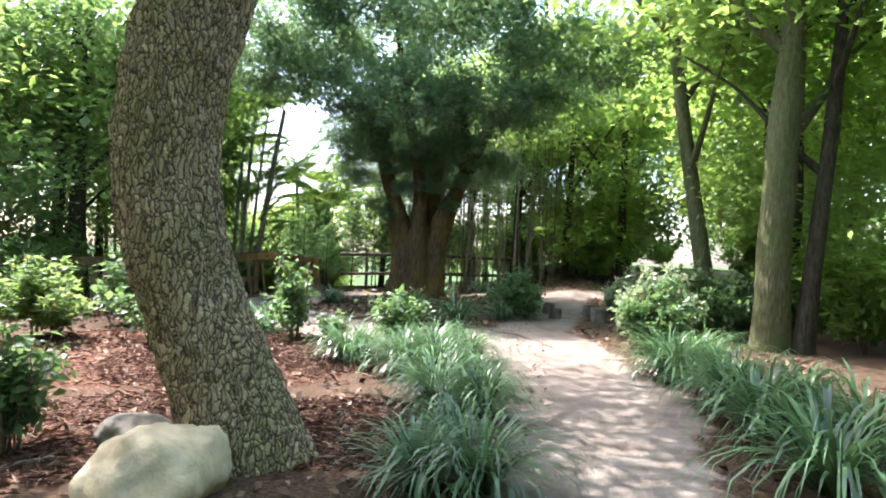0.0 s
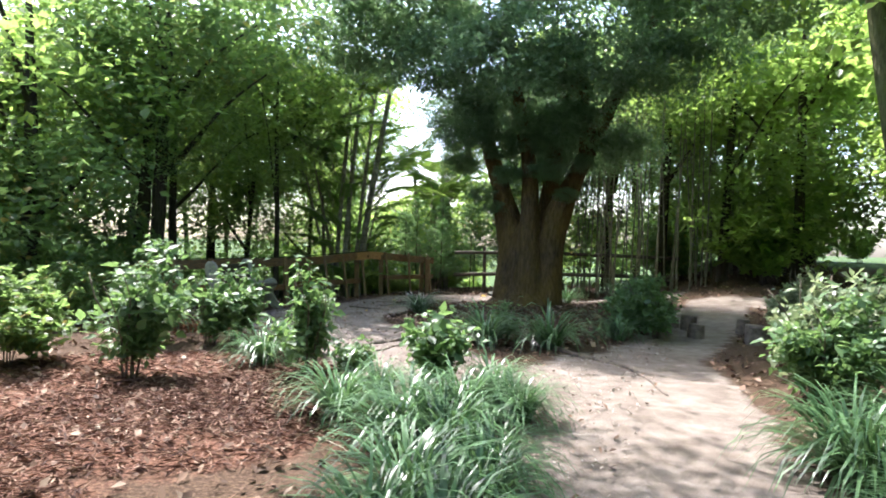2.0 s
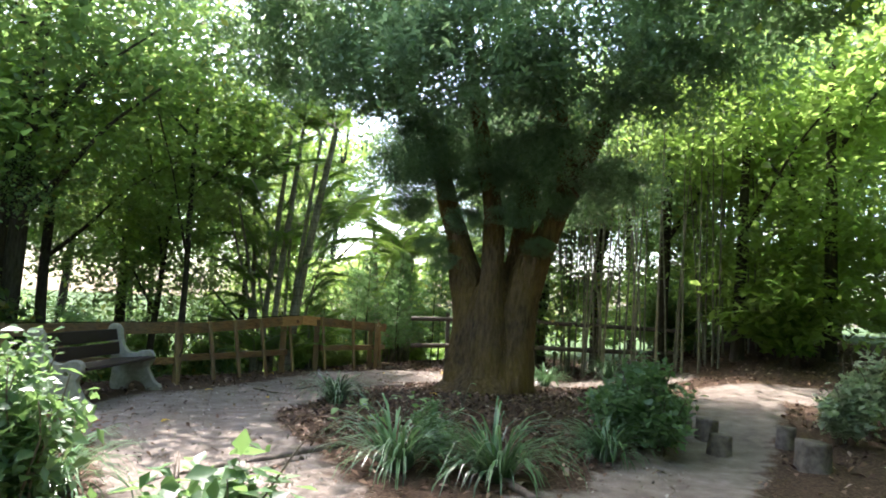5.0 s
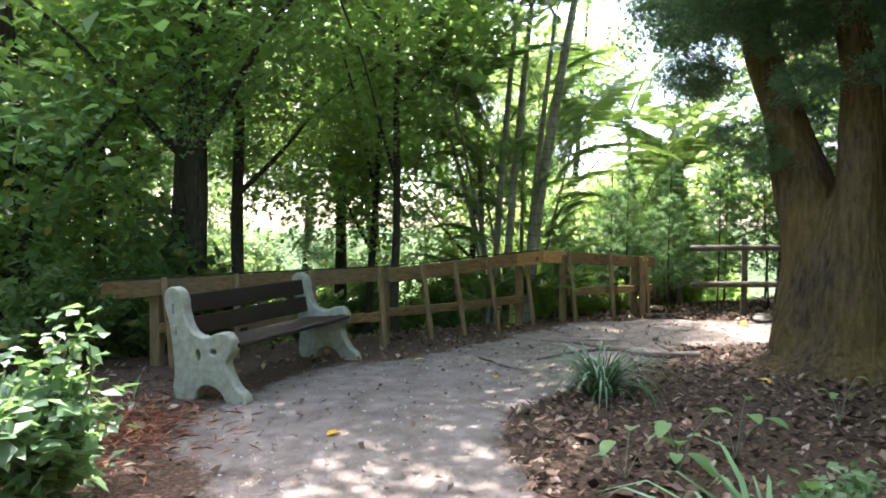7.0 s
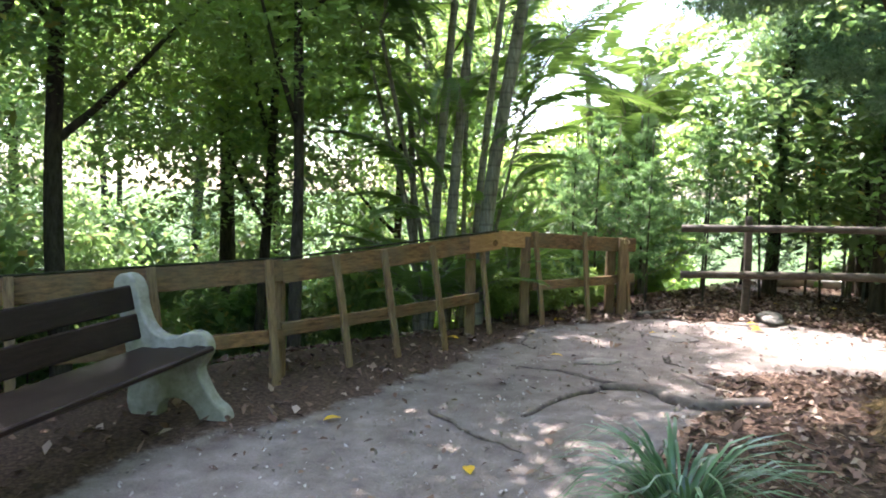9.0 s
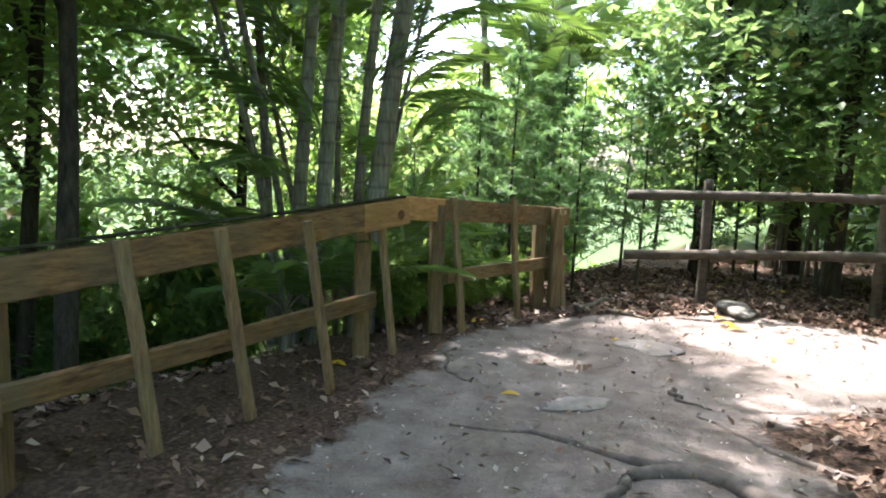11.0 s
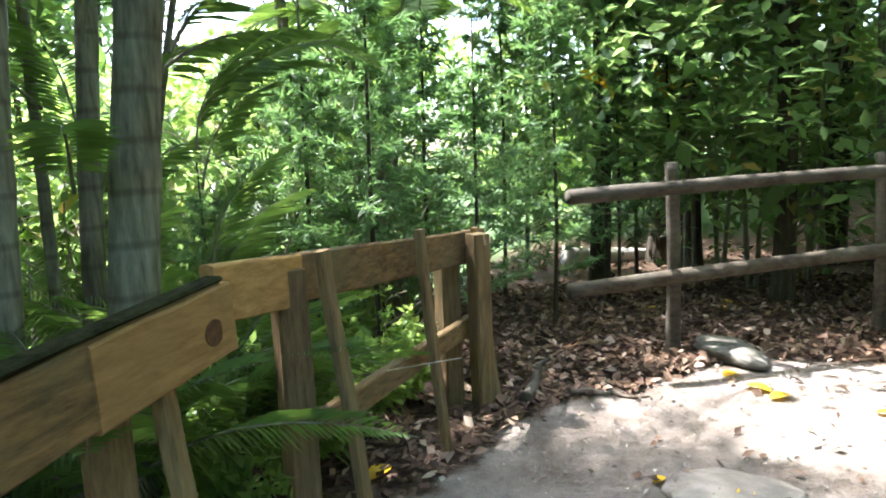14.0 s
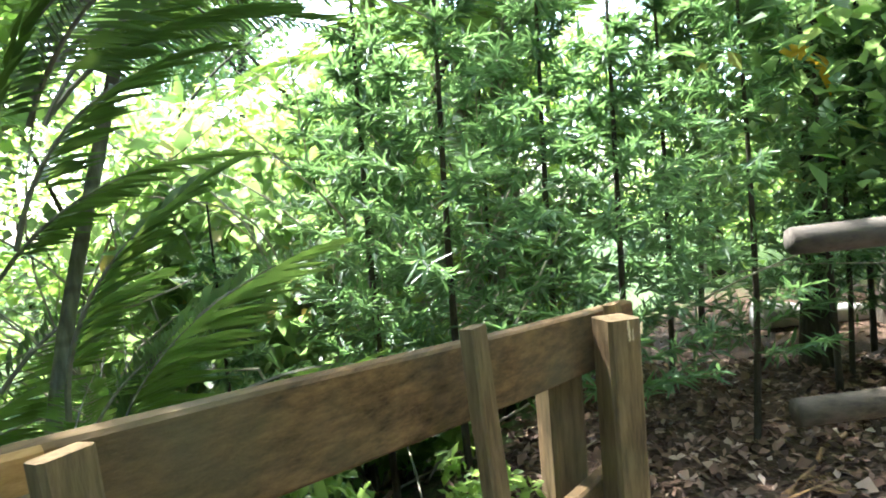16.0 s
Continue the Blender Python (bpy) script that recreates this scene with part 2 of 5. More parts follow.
M_CONCRETE = plain_mat("pale_mossy_concrete", (0.22, 0.22, 0.165), (0.4, 0.385, 0.315), 18, 0.9, 0.5, 0.006)
M_ROCK = plain_mat("pale_sandstone", (0.45, 0.37, 0.24), (0.74, 0.63, 0.44), 8, 0.9, 0.9, 0.03)
M_GREYROCK = plain_mat("grey_flat_stone", (0.075, 0.07, 0.058), (0.2, 0.185, 0.155), 9, 0.9, 0.8, 0.02)
M_ROOT = plain_mat("worn_root", (0.07, 0.055, 0.045), (0.22, 0.18, 0.145), 14, 0.85, 0.7, 0.01)
M_REDNEEDLE = litter_mat("rust_red_needles", [(0, (0.1, 0.035, 0.018)), (0.5, (0.3, 0.11, 0.05)), (1, (0.46, 0.22, 0.12))])
M_BROAD = leaf_mat("broad_seedling_leaf", (0.08, 0.17, 0.05), (0.2, 0.32, 0.12), (0.4, 0.6, 0.15), 0.35)
M_MULCH = litter_mat("red_brown_mulch", [(0, (0.035, 0.015, 0.01)), (0.4, (0.11, 0.052, 0.033)), (0.8, (0.21, 0.12, 0.082)), (1, (0.4, 0.29, 0.215))])
M_LITTER = litter_mat("dry_fallen_leaves", [(0, (0.035, 0.02, 0.013)), (0.5, (0.12, 0.07, 0.043)), (0.85, (0.21, 0.135, 0.09)), (1, (0.36, 0.28, 0.21))])
M_PEBBLE = litter_mat("pale_grit", [(0, (0.12, 0.1, 0.075)), (0.6, (0.27, 0.235, 0.2)), (1, (0.42, 0.39, 0.34))])
M_BLEACH = plain_mat("bleached_timber", (0.35, 0.34, 0.31), (0.58, 0.56, 0.52), 10, 0.85)
M_MOSS = plain_mat("dark_moss", (0.014, 0.015, 0.008), (0.055, 0.055, 0.028), 30, 1.0, 0.8, spec=0.03)
M_PALESTONE = plain_mat("pale_worn_stone", (0.2, 0.175, 0.15), (0.34, 0.305, 0.265), 14, 0.95, 0.6, 0.008, 0.1)
M_KNOT = plain_mat("dark_wood_knot", (0.06, 0.03, 0.012), (0.2, 0.1, 0.04), 40, 0.85, 0.6, 0.004)
M_CARVE = plain_mat("pale_carved_wood", (0.5, 0.38, 0.22), (0.68, 0.54, 0.34), 30, 0.9)


# ---- mesh helpers ----
def mesh_from(name, verts, faces, smooth=False):
    me = bpy.data.meshes.new(name)
    me.from_pydata([tuple(v) for v in verts], [], [tuple(f) for f in faces])
    me.update()
    if smooth:
        me.polygons.foreach_set("use_smooth", [True] * len(me.polygons))
    return me


def mesh_tris(name, verts, tris):
    """Fast mesh from arrays of verts (n,3) and triangles (m,3)."""
    me = bpy.data.meshes.new(name)
    verts, tris = np.asarray(verts, np.float32), np.asarray(tris, np.int32)
    me.vertices.add(len(verts))
    me.vertices.foreach_set("co", verts.ravel())
    me.loops.add(tris.size)
    me.loops.foreach_set("vertex_index", tris.ravel())
    me.polygons.add(len(tris))
    me.polygons.foreach_set("loop_start", np.arange(0, tris.size, 3, dtype=np.int32))
    me.polygons.foreach_set("loop_total", np.full(len(tris), 3, np.int32))
    me.update(calc_edges=True)
    return me


def obj(name, me, material=None, parent=None, label=""):
    ob = new(name, me)
    if material and not me.materials:
        me.materials.append(material)
    if parent:
        ob.parent = parent
    if label:
        ob["label"] = label
    return ob


def thing(name, place, label, category, group="", turn=0.0, scale=1.0):
    ob = new(name)
    ob.empty_display_size = 0.1
    ob.matrix_basis = pose(*place, 0, 0, turn)
    ob.scale = (scale,) * 3
    return tagged(ob, label, category, group)


def ground_z(x, y):
    z = -0.0365 * max(0.0, 2.0 - y)
    z += 0.16 * math.exp(-(((x - TREE[0]) / 2.0) ** 2 + ((y - TREE[1] + 0.9) / 2.4) ** 2))      # mound of the big tree
    z += 0.9 * max(0.0, min(1.0, (y - 7.0) / 10)) * max(0.0, min(1.0, (x - 2.8) / 3))      # path climbs away
    d = beyond_fence(x, y)
    if d > 0:
        z -= min(1.6, 0.22 * d + 0.10 * d * d)
    z += 0.025 * noise.noise((x * 0.9, y * 0.9, 0.3)) + 0.012 * noise.noise((x * 3.1, y * 3.1, 1.7))
    return z


FENCE = [(-2.79, 5.93), (-2.02, 8.2), (-1.69, 9.6), (-1.68, 10.40), (-1.49, 11.15), (-1.25, 11.85), (-1.04, 12.42)]
TREE = (2.28, 9.4)


def beyond_fence(x, y):
    """Metres past the fence line, on its outer side; 0 inside."""
    (ax, ay), (bx, by) = FENCE[0][:2], FENCE[3][:2]
    (cx, cy) = FENCE[6][:2]
    def side(px, py, qx, qy):
        l = math.hypot(qx - px, qy - py)
        return -((x - px) * (qy - py) - (y - py) * (qx - px)) / l
    d = min(side(ax, ay, bx, by), max(side(bx, by, cx, cy), -99))
    if y > cy + 1.0 and x < cx:
        d = max(d, min(side(ax, ay, bx, by), (cx - x)))
    return max(0.0, d - 0.35)


def tube(points, radii, sides=12, wobble=0.0, freq=3.0, flare=0.0, ridges=0.0, cap=True, seed=0.0):
    """Tapered tube along points, with bumps, root flare and bark ridges. Returns verts, faces."""
    pts = [Vector(p) for p in points]
    vs, fs = [], []
    up = Vector((0.31, 0.95, 0.02))
    total = 0.0
    for i, p in enumerate(pts):
        d = (pts[min(i + 1, len(pts) - 1)] - pts[max(i - 1, 0)]).normalized()
        a = d.cross(up).normalized()
        if a.length < 0.1:
            a = Vector((1, 0, 0))
        b = d.cross(a).normalized()
        if i:
            total += (p - pts[i - 1]).length
        for k in range(sides):
            th = TAU * k / sides
            n = a * math.cos(th) + b * math.sin(th)
            r = radii[i]
            if wobble:
                r *= 1 + wobble * noise.noise((n.x * freq * 0.4 + seed, n.y * freq * 0.4, total * freq * 0.35 + seed))
            if flare:
                r *= 1 + flare * math.exp(-total / 0.22) * (0.6 + 0.4 * math.cos(5 * th + seed) + 0.3 * math.cos(3 * th + 1))
            if ridges:
                r += ridges * noise.noise((math.cos(th) * 9 * radii[i] / 0.3, math.sin(th) * 9 * radii[i] / 0.3, total * 4.0 + seed))
                r += 0.6 * ridges * noise.noise((math.cos(th) * 22 * radii[i] / 0.3, math.sin(th) * 22 * radii[i] / 0.3, total * 11.0 + seed))
            vs.append(p + n * r)
        if i:
            o = (i - 1) * sides
            fs += [(o + k, o + (k + 1) % sides, o + sides + (k + 1) % sides, o + sides + k) for k in range(sides)]
    if cap:
        fs.append(tuple(range(sides - 1, -1, -1)))
        fs.append(tuple(range((len(pts) - 1) * sides, len(pts) * sides)))
    return vs, fs


def spline(points, n):
    """n points on a smooth curve through the given ones (Catmull-Rom), each of any width."""
    p = np.array([points[0], *points, points[-1]], float)
    out = []
    for t in np.linspace(0, len(points) - 1 - 1e-6, n):
        i, u = int(t), t - int(t)
        a, b, c, d = p[i:i + 4]
        out.append(0.5 * (2 * b + (c - a) * u + (2 * a - 5 * b + 4 * c - d) * u * u + (3 * b - a - 3 * c + d) * u ** 3))
    return np.array(out)


def limb(rows, n=14, **kw):
    """Tube through rows of (x, y, z, radius)."""
    s = spline(rows, n)
    return tube(s[:, :3], s[:, 3], **kw)


def merge(parts):
    vs, fs = [], []
    for v, f in parts:
        o = len(vs)
        vs += list(v)
        fs += [tuple(i + o for i in q) for q in f]
    return vs, fs


def beam(a, b, w, h, up=(0, 0, 1), chamfer=0.006, warp=0.0):
    """Sawn timber from a to b, w thick sideways and h along up, with eased edges and a slight warp."""
    a, b, up = Vector(a), Vector(b), Vector(up)
    d = (b - a).normalized()
    s = d.cross(up).normalized()
    u = s.cross(d).normalized()
    prof = [(-w / 2 + chamfer, -h / 2), (w / 2 - chamfer, -h / 2), (w / 2, -h / 2 + chamfer), (w / 2, h / 2 - chamfer),
            (w / 2 - chamfer, h / 2), (-w / 2 + chamfer, h / 2), (-w / 2, h / 2 - chamfer), (-w / 2, -h / 2 + chamfer)]
    vs, fs, n = [], [], 7
    for i in range(n):
        t = i / (n - 1)
        c = a.lerp(b, t) + u * warp * noise.noise((a.x * 3 + t * 2.1, a.y * 3, 0.5)) + s * warp * 0.6 * noise.noise((a.y * 3 + t * 1.7, 4.2, a.x))
        for x, y in prof:
            j = 0.0025 * noise.noise((x * 60 + i * 3.3, y * 60, a.x * 7))
            vs.append(c + s * (x + j) + u * (y + j))
        if i:
            o = (i - 1) * 8
            fs += [(o + k, o + 8 + k, o + 8 + (k + 1) % 8, o + (k + 1) % 8) for k in range(8)]
    fs.append(tuple(range(8)))
    fs.append(tuple(range((n - 1) * 8 + 7, (n - 1) * 8 - 1, -1)))
    return vs, fs


def leaves(centres, size, width, droop=0.2, spread=1.0, axis=None, jitter=0.35, fold=0.18):
    """Folded leaf blades (4 corners, 2 triangles) at the centres. Returns verts, tris."""
    n = len(centres)
    d = rng.normal(size=(n, 3)) * (1, 1, 0.55 * spread)
    if axis is not None:
        d = d * 0.6 + axis
    d[:, 2] -= droop
    d /= np.linalg.norm(d, axis=1, keepdims=True) + 1e-9
    r = rng.normal(size=(n, 3)) * 0.45 + (0, 0, 1)
    s = np.cross(d, r)
    s /= np.linalg.norm(s, axis=1, keepdims=True) + 1e-9
    u = np.cross(s, d)
    l = size * (1 + jitter * rng.normal(size=(n, 1))).clip(0.45, 1.8)
    w = l * width
    base = centres
    tip = base + d * l - u * l * 0.12
    mid = base + d * l * 0.45
    v = np.stack([base, mid + s * w + u * w * fold, tip, mid - s * w + u * w * fold], 1).reshape(-1, 3)
    i = np.arange(n)[:, None] * 4
    t = np.concatenate([i + (0, 1, 2), i + (0, 2, 3)], 1).reshape(-1, 3)
    return v, t


def crown_points(n_clumps, per, radius, flat=0.75, clump=0.32, gap=0.15, lobes=7):
    """Leaf places: clumps along the shell and inside of an uneven, gappy crown about the origin."""
    out = []
    lob = rng.normal(size=(lobes, 3))
    lob /= np.linalg.norm(lob, axis=1, keepdims=True)
    lr = rng.uniform(0.55, 1.15, lobes)
    while len(out) < n_clumps:
        d = rng.normal(size=3)
        d /= np.linalg.norm(d)
        k = np.argmax(lob @ d)
        rr = lr[k] * (0.55 + 0.45 * max(0, lob[k] @ d)) * rng.uniform(0.35, 1.0) ** 0.6
        p = d * rr * radius * (1, 1, flat)
        if noise.noise(tuple(p * 1.1 / max(clump * 3, 0.3))) < -0.35 + gap:
            continue
        out.append(p)
    c = np.repeat(np.array(out), per, 0)
    return c + rng.normal(size=c.shape) * clump * (1, 1, 0.7)


def crown_mesh(name, n_clumps, per, radius, leaf, width, material, **kw):
    droop = kw.pop("droop", 0.3)
    v, t = leaves(crown_points(n_clumps, per, radius, **kw), leaf, width, droop)
    me = mesh_tris(name, v, t)
    me.materials.append(material)
    return me


def hang(ob, place, turn=0.0, scale=(1, 1, 1)):
    ob.matrix_basis = pose(*place, 0, 0, turn) @ Matrix.Diagonal((*scale, 1))
    return ob


# ---- ground ----
def sand_amount(x, y):
    best = 9.0
    for (ax, ay, bx, by, r) in SAND:
        dx, dy = bx - ax, by - ay
        k = max(0.0, min(1.0, ((x - ax) * dx + (y - ay) * dy) / (dx * dx + dy * dy + 1e-9)))
        best = min(best, math.hypot(x - ax - k * dx, y - ay - k * dy) - r)
    for (ax, ay, r) in ISLAND:
        best = max(best, r - math.hypot(x - ax, y - ay))
    return max(0.0, min(1.0, 0.5 - best / 0.5))


# Held off the fence: the dark earth there is soil plus painted shade.
SAND = [(5.30, -1.52, 5.48, 0.68, 0.55), (5.48, 0.68, 4.99, 2.66, 0.70), (4.99, 2.66, 4.69, 4.46, 0.85), (4.69, 4.46, 5.59, 10.55, 0.55), (5.59, 10.55, 7.60, 10.50, 0.60), (7.60, 10.50, 10.50, 17.00, 0.70), (5.30, -1.52, 4.00, -9.00, 0.60), (5.44, -0.01, 4.41, 2.33, 0.70), (4.41, 1.73, 2.34, 3.76, 0.70), (2.94, 3.36, 0.05, 6.01, 0.80), (-0.05, 5.86, -0.45, 6.75, 1.05), (-0.28, 6.84, -0.28, 9.31, 1.0), (-0.45, 9.64, -0.35, 11.13, 0.72), (-0.50, 9.85, -0.16, 11.65, 0.85), (-0.24, 10.95, 0.77, 11.80, 1.15), (0.66, 11.49, 4.00, 12.20, 0.90), (4.53, 3.80, 4.97, 1.13, 0.80)]
ISLAND = [(2.35, 9.10, 1.00), (2.99, 6.02, 0.50), (3.81, 7.29, 0.80), (2.40, 8.20, 0.60)]
MULCH = [(2.49, 1.92, 1.20), (0.86, 1.37, 1.60), (3.62, -0.81, 0.80), (2.02, 1.04, 1.20), (2.24, -1.16, 1.00)]


def build_ground():
    def axis(lo, hi, step):
        fine = np.arange(lo, hi + 1e-6, step)
        far = [1.2, 3, 7, 15, 35, 90, 250, 700]
        return np.concatenate([[lo - f for f in far[::-1]], fine, [hi + f for f in far]])
    xs, ys = axis(-11, 12, 0.13), axis(-8, 24, 0.13)
    vs = [(x, y, ground_z(x, y) if -30 < x < 30 and -30 < y < 40 else -0.6) for y in ys for x in xs]
    w = len(xs)
    fs = [(j * w + i, j * w + i + 1, (j + 1) * w + i + 1, (j + 1) * w + i) for j in range(len(ys) - 1) for i in range(w - 1)]
    me = mesh_from("ground", vs, fs, True)
    at = me.color_attributes.new("zone", "FLOAT_COLOR", "POINT")
    cols = []
    for x, y, z in vs:
        mu = min(math.hypot(x - a, y - b) - r for a, b, r in MULCH)
        cols += [sand_amount(x, y), max(0.0, min(1.0, 0.5 - mu / 0.8)), max(min(1.0, beyond_fence(x, y) / 1.5), min(1.0, max(0.0, (math.hypot(x - 1, y - 4) - 13) / 4))), 1]
    at.data.foreach_set("color", cols)
    tagged(obj("ground", me, M_GROUND), "pale sandy path and court with red-brown mulch beds", "ground", kind="structure")


build_ground()

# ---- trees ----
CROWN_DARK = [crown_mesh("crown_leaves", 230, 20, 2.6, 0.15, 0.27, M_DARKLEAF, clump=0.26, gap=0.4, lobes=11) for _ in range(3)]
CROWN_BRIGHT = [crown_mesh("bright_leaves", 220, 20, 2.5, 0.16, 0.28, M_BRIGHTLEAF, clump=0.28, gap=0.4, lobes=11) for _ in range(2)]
CROWN_FINE = [crown_mesh("fine_leaves", 300, 24, 2.3, 0.15, 0.17, M_FINELEAF, clump=0.22, droop=0.6, gap=0.4, lobes=12) for _ in range(2)]
CROWN_SPARSE = [crown_mesh("sparse_leaves", 110, 20, 2.5, 0.12, 0.28, leaf, clump=0.34, gap=0.3) for leaf in (M_DARKLEAF, M_MIDLEAF)]


def crown(parent, me, place, scale, turn=0.0, flat=1.0, name="crown"):
    ob = obj(name, me, None, parent)
    return hang(ob, place, turn, (scale, scale, scale * flat))


def leaning_tree():
    """Big furrowed trunk beside the mulch bed, bowed and leaning."""
    x, y = 3.19, -1.49
    z = ground_z(x, y)
    t = thing("tree", (x, y, z), "large leaning tree with furrowed grey-brown bark in red mulch", "tree")
    rows = [(0.08, 0.08, -0.15, 0.36), (0.02, 0.08, 0.1, 0.33), (-0.12, 0.08, 0.45, 0.305), (-0.3, 0.08, 0.85, 0.295), (-0.46, 0.08, 1.3, 0.295),
            (-0.53, 0.1, 1.75, 0.30), (-0.52, 0.14, 2.2, 0.31), (-0.42, 0.2, 2.7, 0.31), (-0.2, 0.3, 3.6, 0.28), (0.1, 0.5, 5.5, 0.2)]
    s = spline(rows, 190)
    v, f = tube(s[:, :3], s[:, 3], 110, 0.08, 2.0, 0.32, 0.03, seed=3.1)
    obj("trunk", mesh_from("trunk", v, f, True), M_BARK, t)
    for k, (dx, dy, dz, r) in enumerate([(0.5, 0.55, 3.0, 0.14), (-1.3, 0.7, 4.6, 0.13), (1.2, -0.8, 5.2, 0.12)]):
        v, f = limb([(-0.4 + 0.15 * k, 0.25, 2.7 + 0.5 * k, r), (dx * 0.5, dy * 0.5, 3.4 + 0.4 * k, r * 0.8), (dx, dy, dz + 1.0, r * 0.5), (dx * 1.6, dy * 1.8, dz + 1.8, 0.03)], sides=12, wobble=0.2)
        obj("limb", mesh_from("limb", v, f, True), M_BARK, t)
    for p, sc in (((-1.4, 1.2, 5.6), 1.0), ((0.6, -0.6, 6.6), 1.1), ((-0.6, -2.6, 5.4), 1.0)):
        crown(t, CROWN_DARK[0], p, sc, 40)
    # limb and high crowns added only to shade the path and its tufts
    v, f = limb([(-0.2, 0.3, 3.6, 0.13), (-0.8, 1.2, 4.8, 0.10), (-1.2, 2.6, 5.9, 0.06), (-0.9, 4.2, 6.5, 0.03)], sides=12, wobble=0.2)
    obj("limb", mesh_from("limb", v, f, True), M_BARK, t)
    for p, sc in (((-1.3, 2.4, 6.4), 0.75), ((-0.8, 4.2, 6.7), 0.75), ((1.1, 3.2, 5.6), 0.8)):
        crown(t, CROWN_SPARSE[0], p, sc, 80)
    # one more above the view, shading the tufts right of the path
    crown(t, CROWN_DARK[1], (1.0, 2.4, 5.9), 0.8, 20)


def great_tree():
    """The broad forked tree in the middle of the court."""
    x, y = TREE
    z = ground_z(x, y)
    t = thing("tree", (x, y, z), "broad old forked tree with smooth brown bark on a leaf-littered mound", "tree")
    core = [(-0.02, 0, -0.2, 0.82), (0.0, 0, 0.12, 0.64), (0.0, 0, 0.5, 0.52), (0.0, 0.02, 0.95, 0.44), (0.02, 0.05, 1.3, 0.34), (0.05, 0.1, 1.55, 0.2), (0.08, 0.15, 1.8, 0.06)]
    s = spline(core, 56)
    v, f = tube(s[:, :3], s[:, 3] * 0.88, 72, 0.30, 3.2, 0.7, 0.014, seed=1.3)
    obj("trunk", mesh_from("trunk", v, f, True), M_BARK_BIG, t)
    stems = [
        [(-0.18, -0.1, -0.1, 0.5), (-0.22, -0.06, 0.5, 0.40), (-0.3, 0.0, 1.1, 0.32), (-0.41, 0, 1.6, 0.25), (-0.56, 0.05, 2.1, 0.2), (-0.78, 0.1, 2.7, 0.17), (-0.98, 0.2, 3.3, 0.15), (-1.25, 0.3, 4.0, 0.12), (-1.9, 0.3, 4.9, 0.06)],
        [(0.02, -0.27, 0.1, 0.36), (0.05, -0.27, 0.8, 0.27), (0.06, -0.24, 1.6, 0.19), (0.05, -0.2, 2.4, 0.155), (-0.12, -0.2, 3.3, 0.14), (-0.38, -0.1, 4.4, 0.11), (-0.6, 0, 5.8, 0.07)],
        [(0.30, -0.08, -0.1, 0.46), (0.34, -0.06, 0.5, 0.34), (0.42, 0.0, 1.15, 0.30), (0.55, 0.0, 1.65, 0.27), (0.74, 0.0, 2.1, 0.2), (1.02, 0.1, 2.8, 0.17), (1.5, 0.3, 3.9, 0.13), (2.1, 0.4, 5.2, 0.07)],
        [(0.2, 0.4, 1.0, 0.22), (0.25, 0.7, 2.6, 0.17), (0.5, 1.2, 4.6, 0.12)],
        [(0.95, 0.1, 2.6, 0.13), (1.0, -0.2, 3.4, 0.11), (0.8, -0.5, 4.6, 0.07)]]
    for k, rows in enumerate(stems):
        v, f = limb([(a, b, c, 0.86 * r) for a, b, c, r in rows], 44, sides=32, wobble=0.24, freq=4, ridges=0.008, seed=k * 2.0)
        obj("limb", mesh_from("limb", v, f, True), M_BARK_BIG, t)
    hung = [((-1.2, -0.9, 4.3), 0.7), ((0.2, -1.9, 4.2), 0.7), ((1.6, -1.3, 4.0), 0.62), ((2.4, -0.4, 4.2), 0.55), ((0.2, 0.6, 6.4), 1.0), ((-2.4, 0.6, 5.6), 0.9), ((-3.1, -0.6, 4.9), 0.7),
            ((2.6, 1.0, 5.6), 0.8), ((3.4, -1.0, 5.0), 0.8), ((0.9, -0.85, 3.2), 0.36), ((-0.9, -0.6, 3.1), 0.3), ((-0.25, -0.55, 2.35), 0.17), ((0.42, -0.4, 2.4), 0.2),
            ((1.7, -0.2, 2.9), 0.34), ((-0.85, -0.2, 2.0), 0.16), ((1.1, 0.9, 3.0), 0.5), ((-1.7, 0.4, 3.3), 0.34), ((-2.2, -1.6, 5.6), 0.8), ((0.0, -1.2, 6.2), 0.9), ((1.8, -1.6, 6.0), 0.9),
            ((-0.62, -0.3, 1.75), 0.12), ((-0.1, 0.5, 3.0), 0.42), ((-1.35, 0.1, 2.6), 0.22), ((0.75, -0.3, 2.0), 0.13), ((0.1, -0.7, 3.2), 0.26), ((-1.3, -2.2, 6.4), 0.8), ((-1.9, 1.6, 3.0), 0.3), ((-1.6, 1.2, 3.7), 0.42), ((-2.2, 1.9, 4.0), 0.45), ((-1.2, 2.2, 4.3), 0.5),
            ((-0.6, 0.2, 3.3), 0.3), ((0.35, 0.3, 3.4), 0.36), ((-0.3, 0.7, 4.0), 0.45), ((-1.0, -0.3, 3.7), 0.3), ((0.5, -0.6, 4.2), 0.4), ((0.3, -0.55, 2.9), 0.2), ((-0.45, -0.35, 2.8), 0.2), ((1.0, -0.35, 2.55), 0.16)]
    for k, (p, sc) in enumerate(hung):
        crown(t, CROWN_FINE[k % 2], p, sc, 57 * k, 0.8)


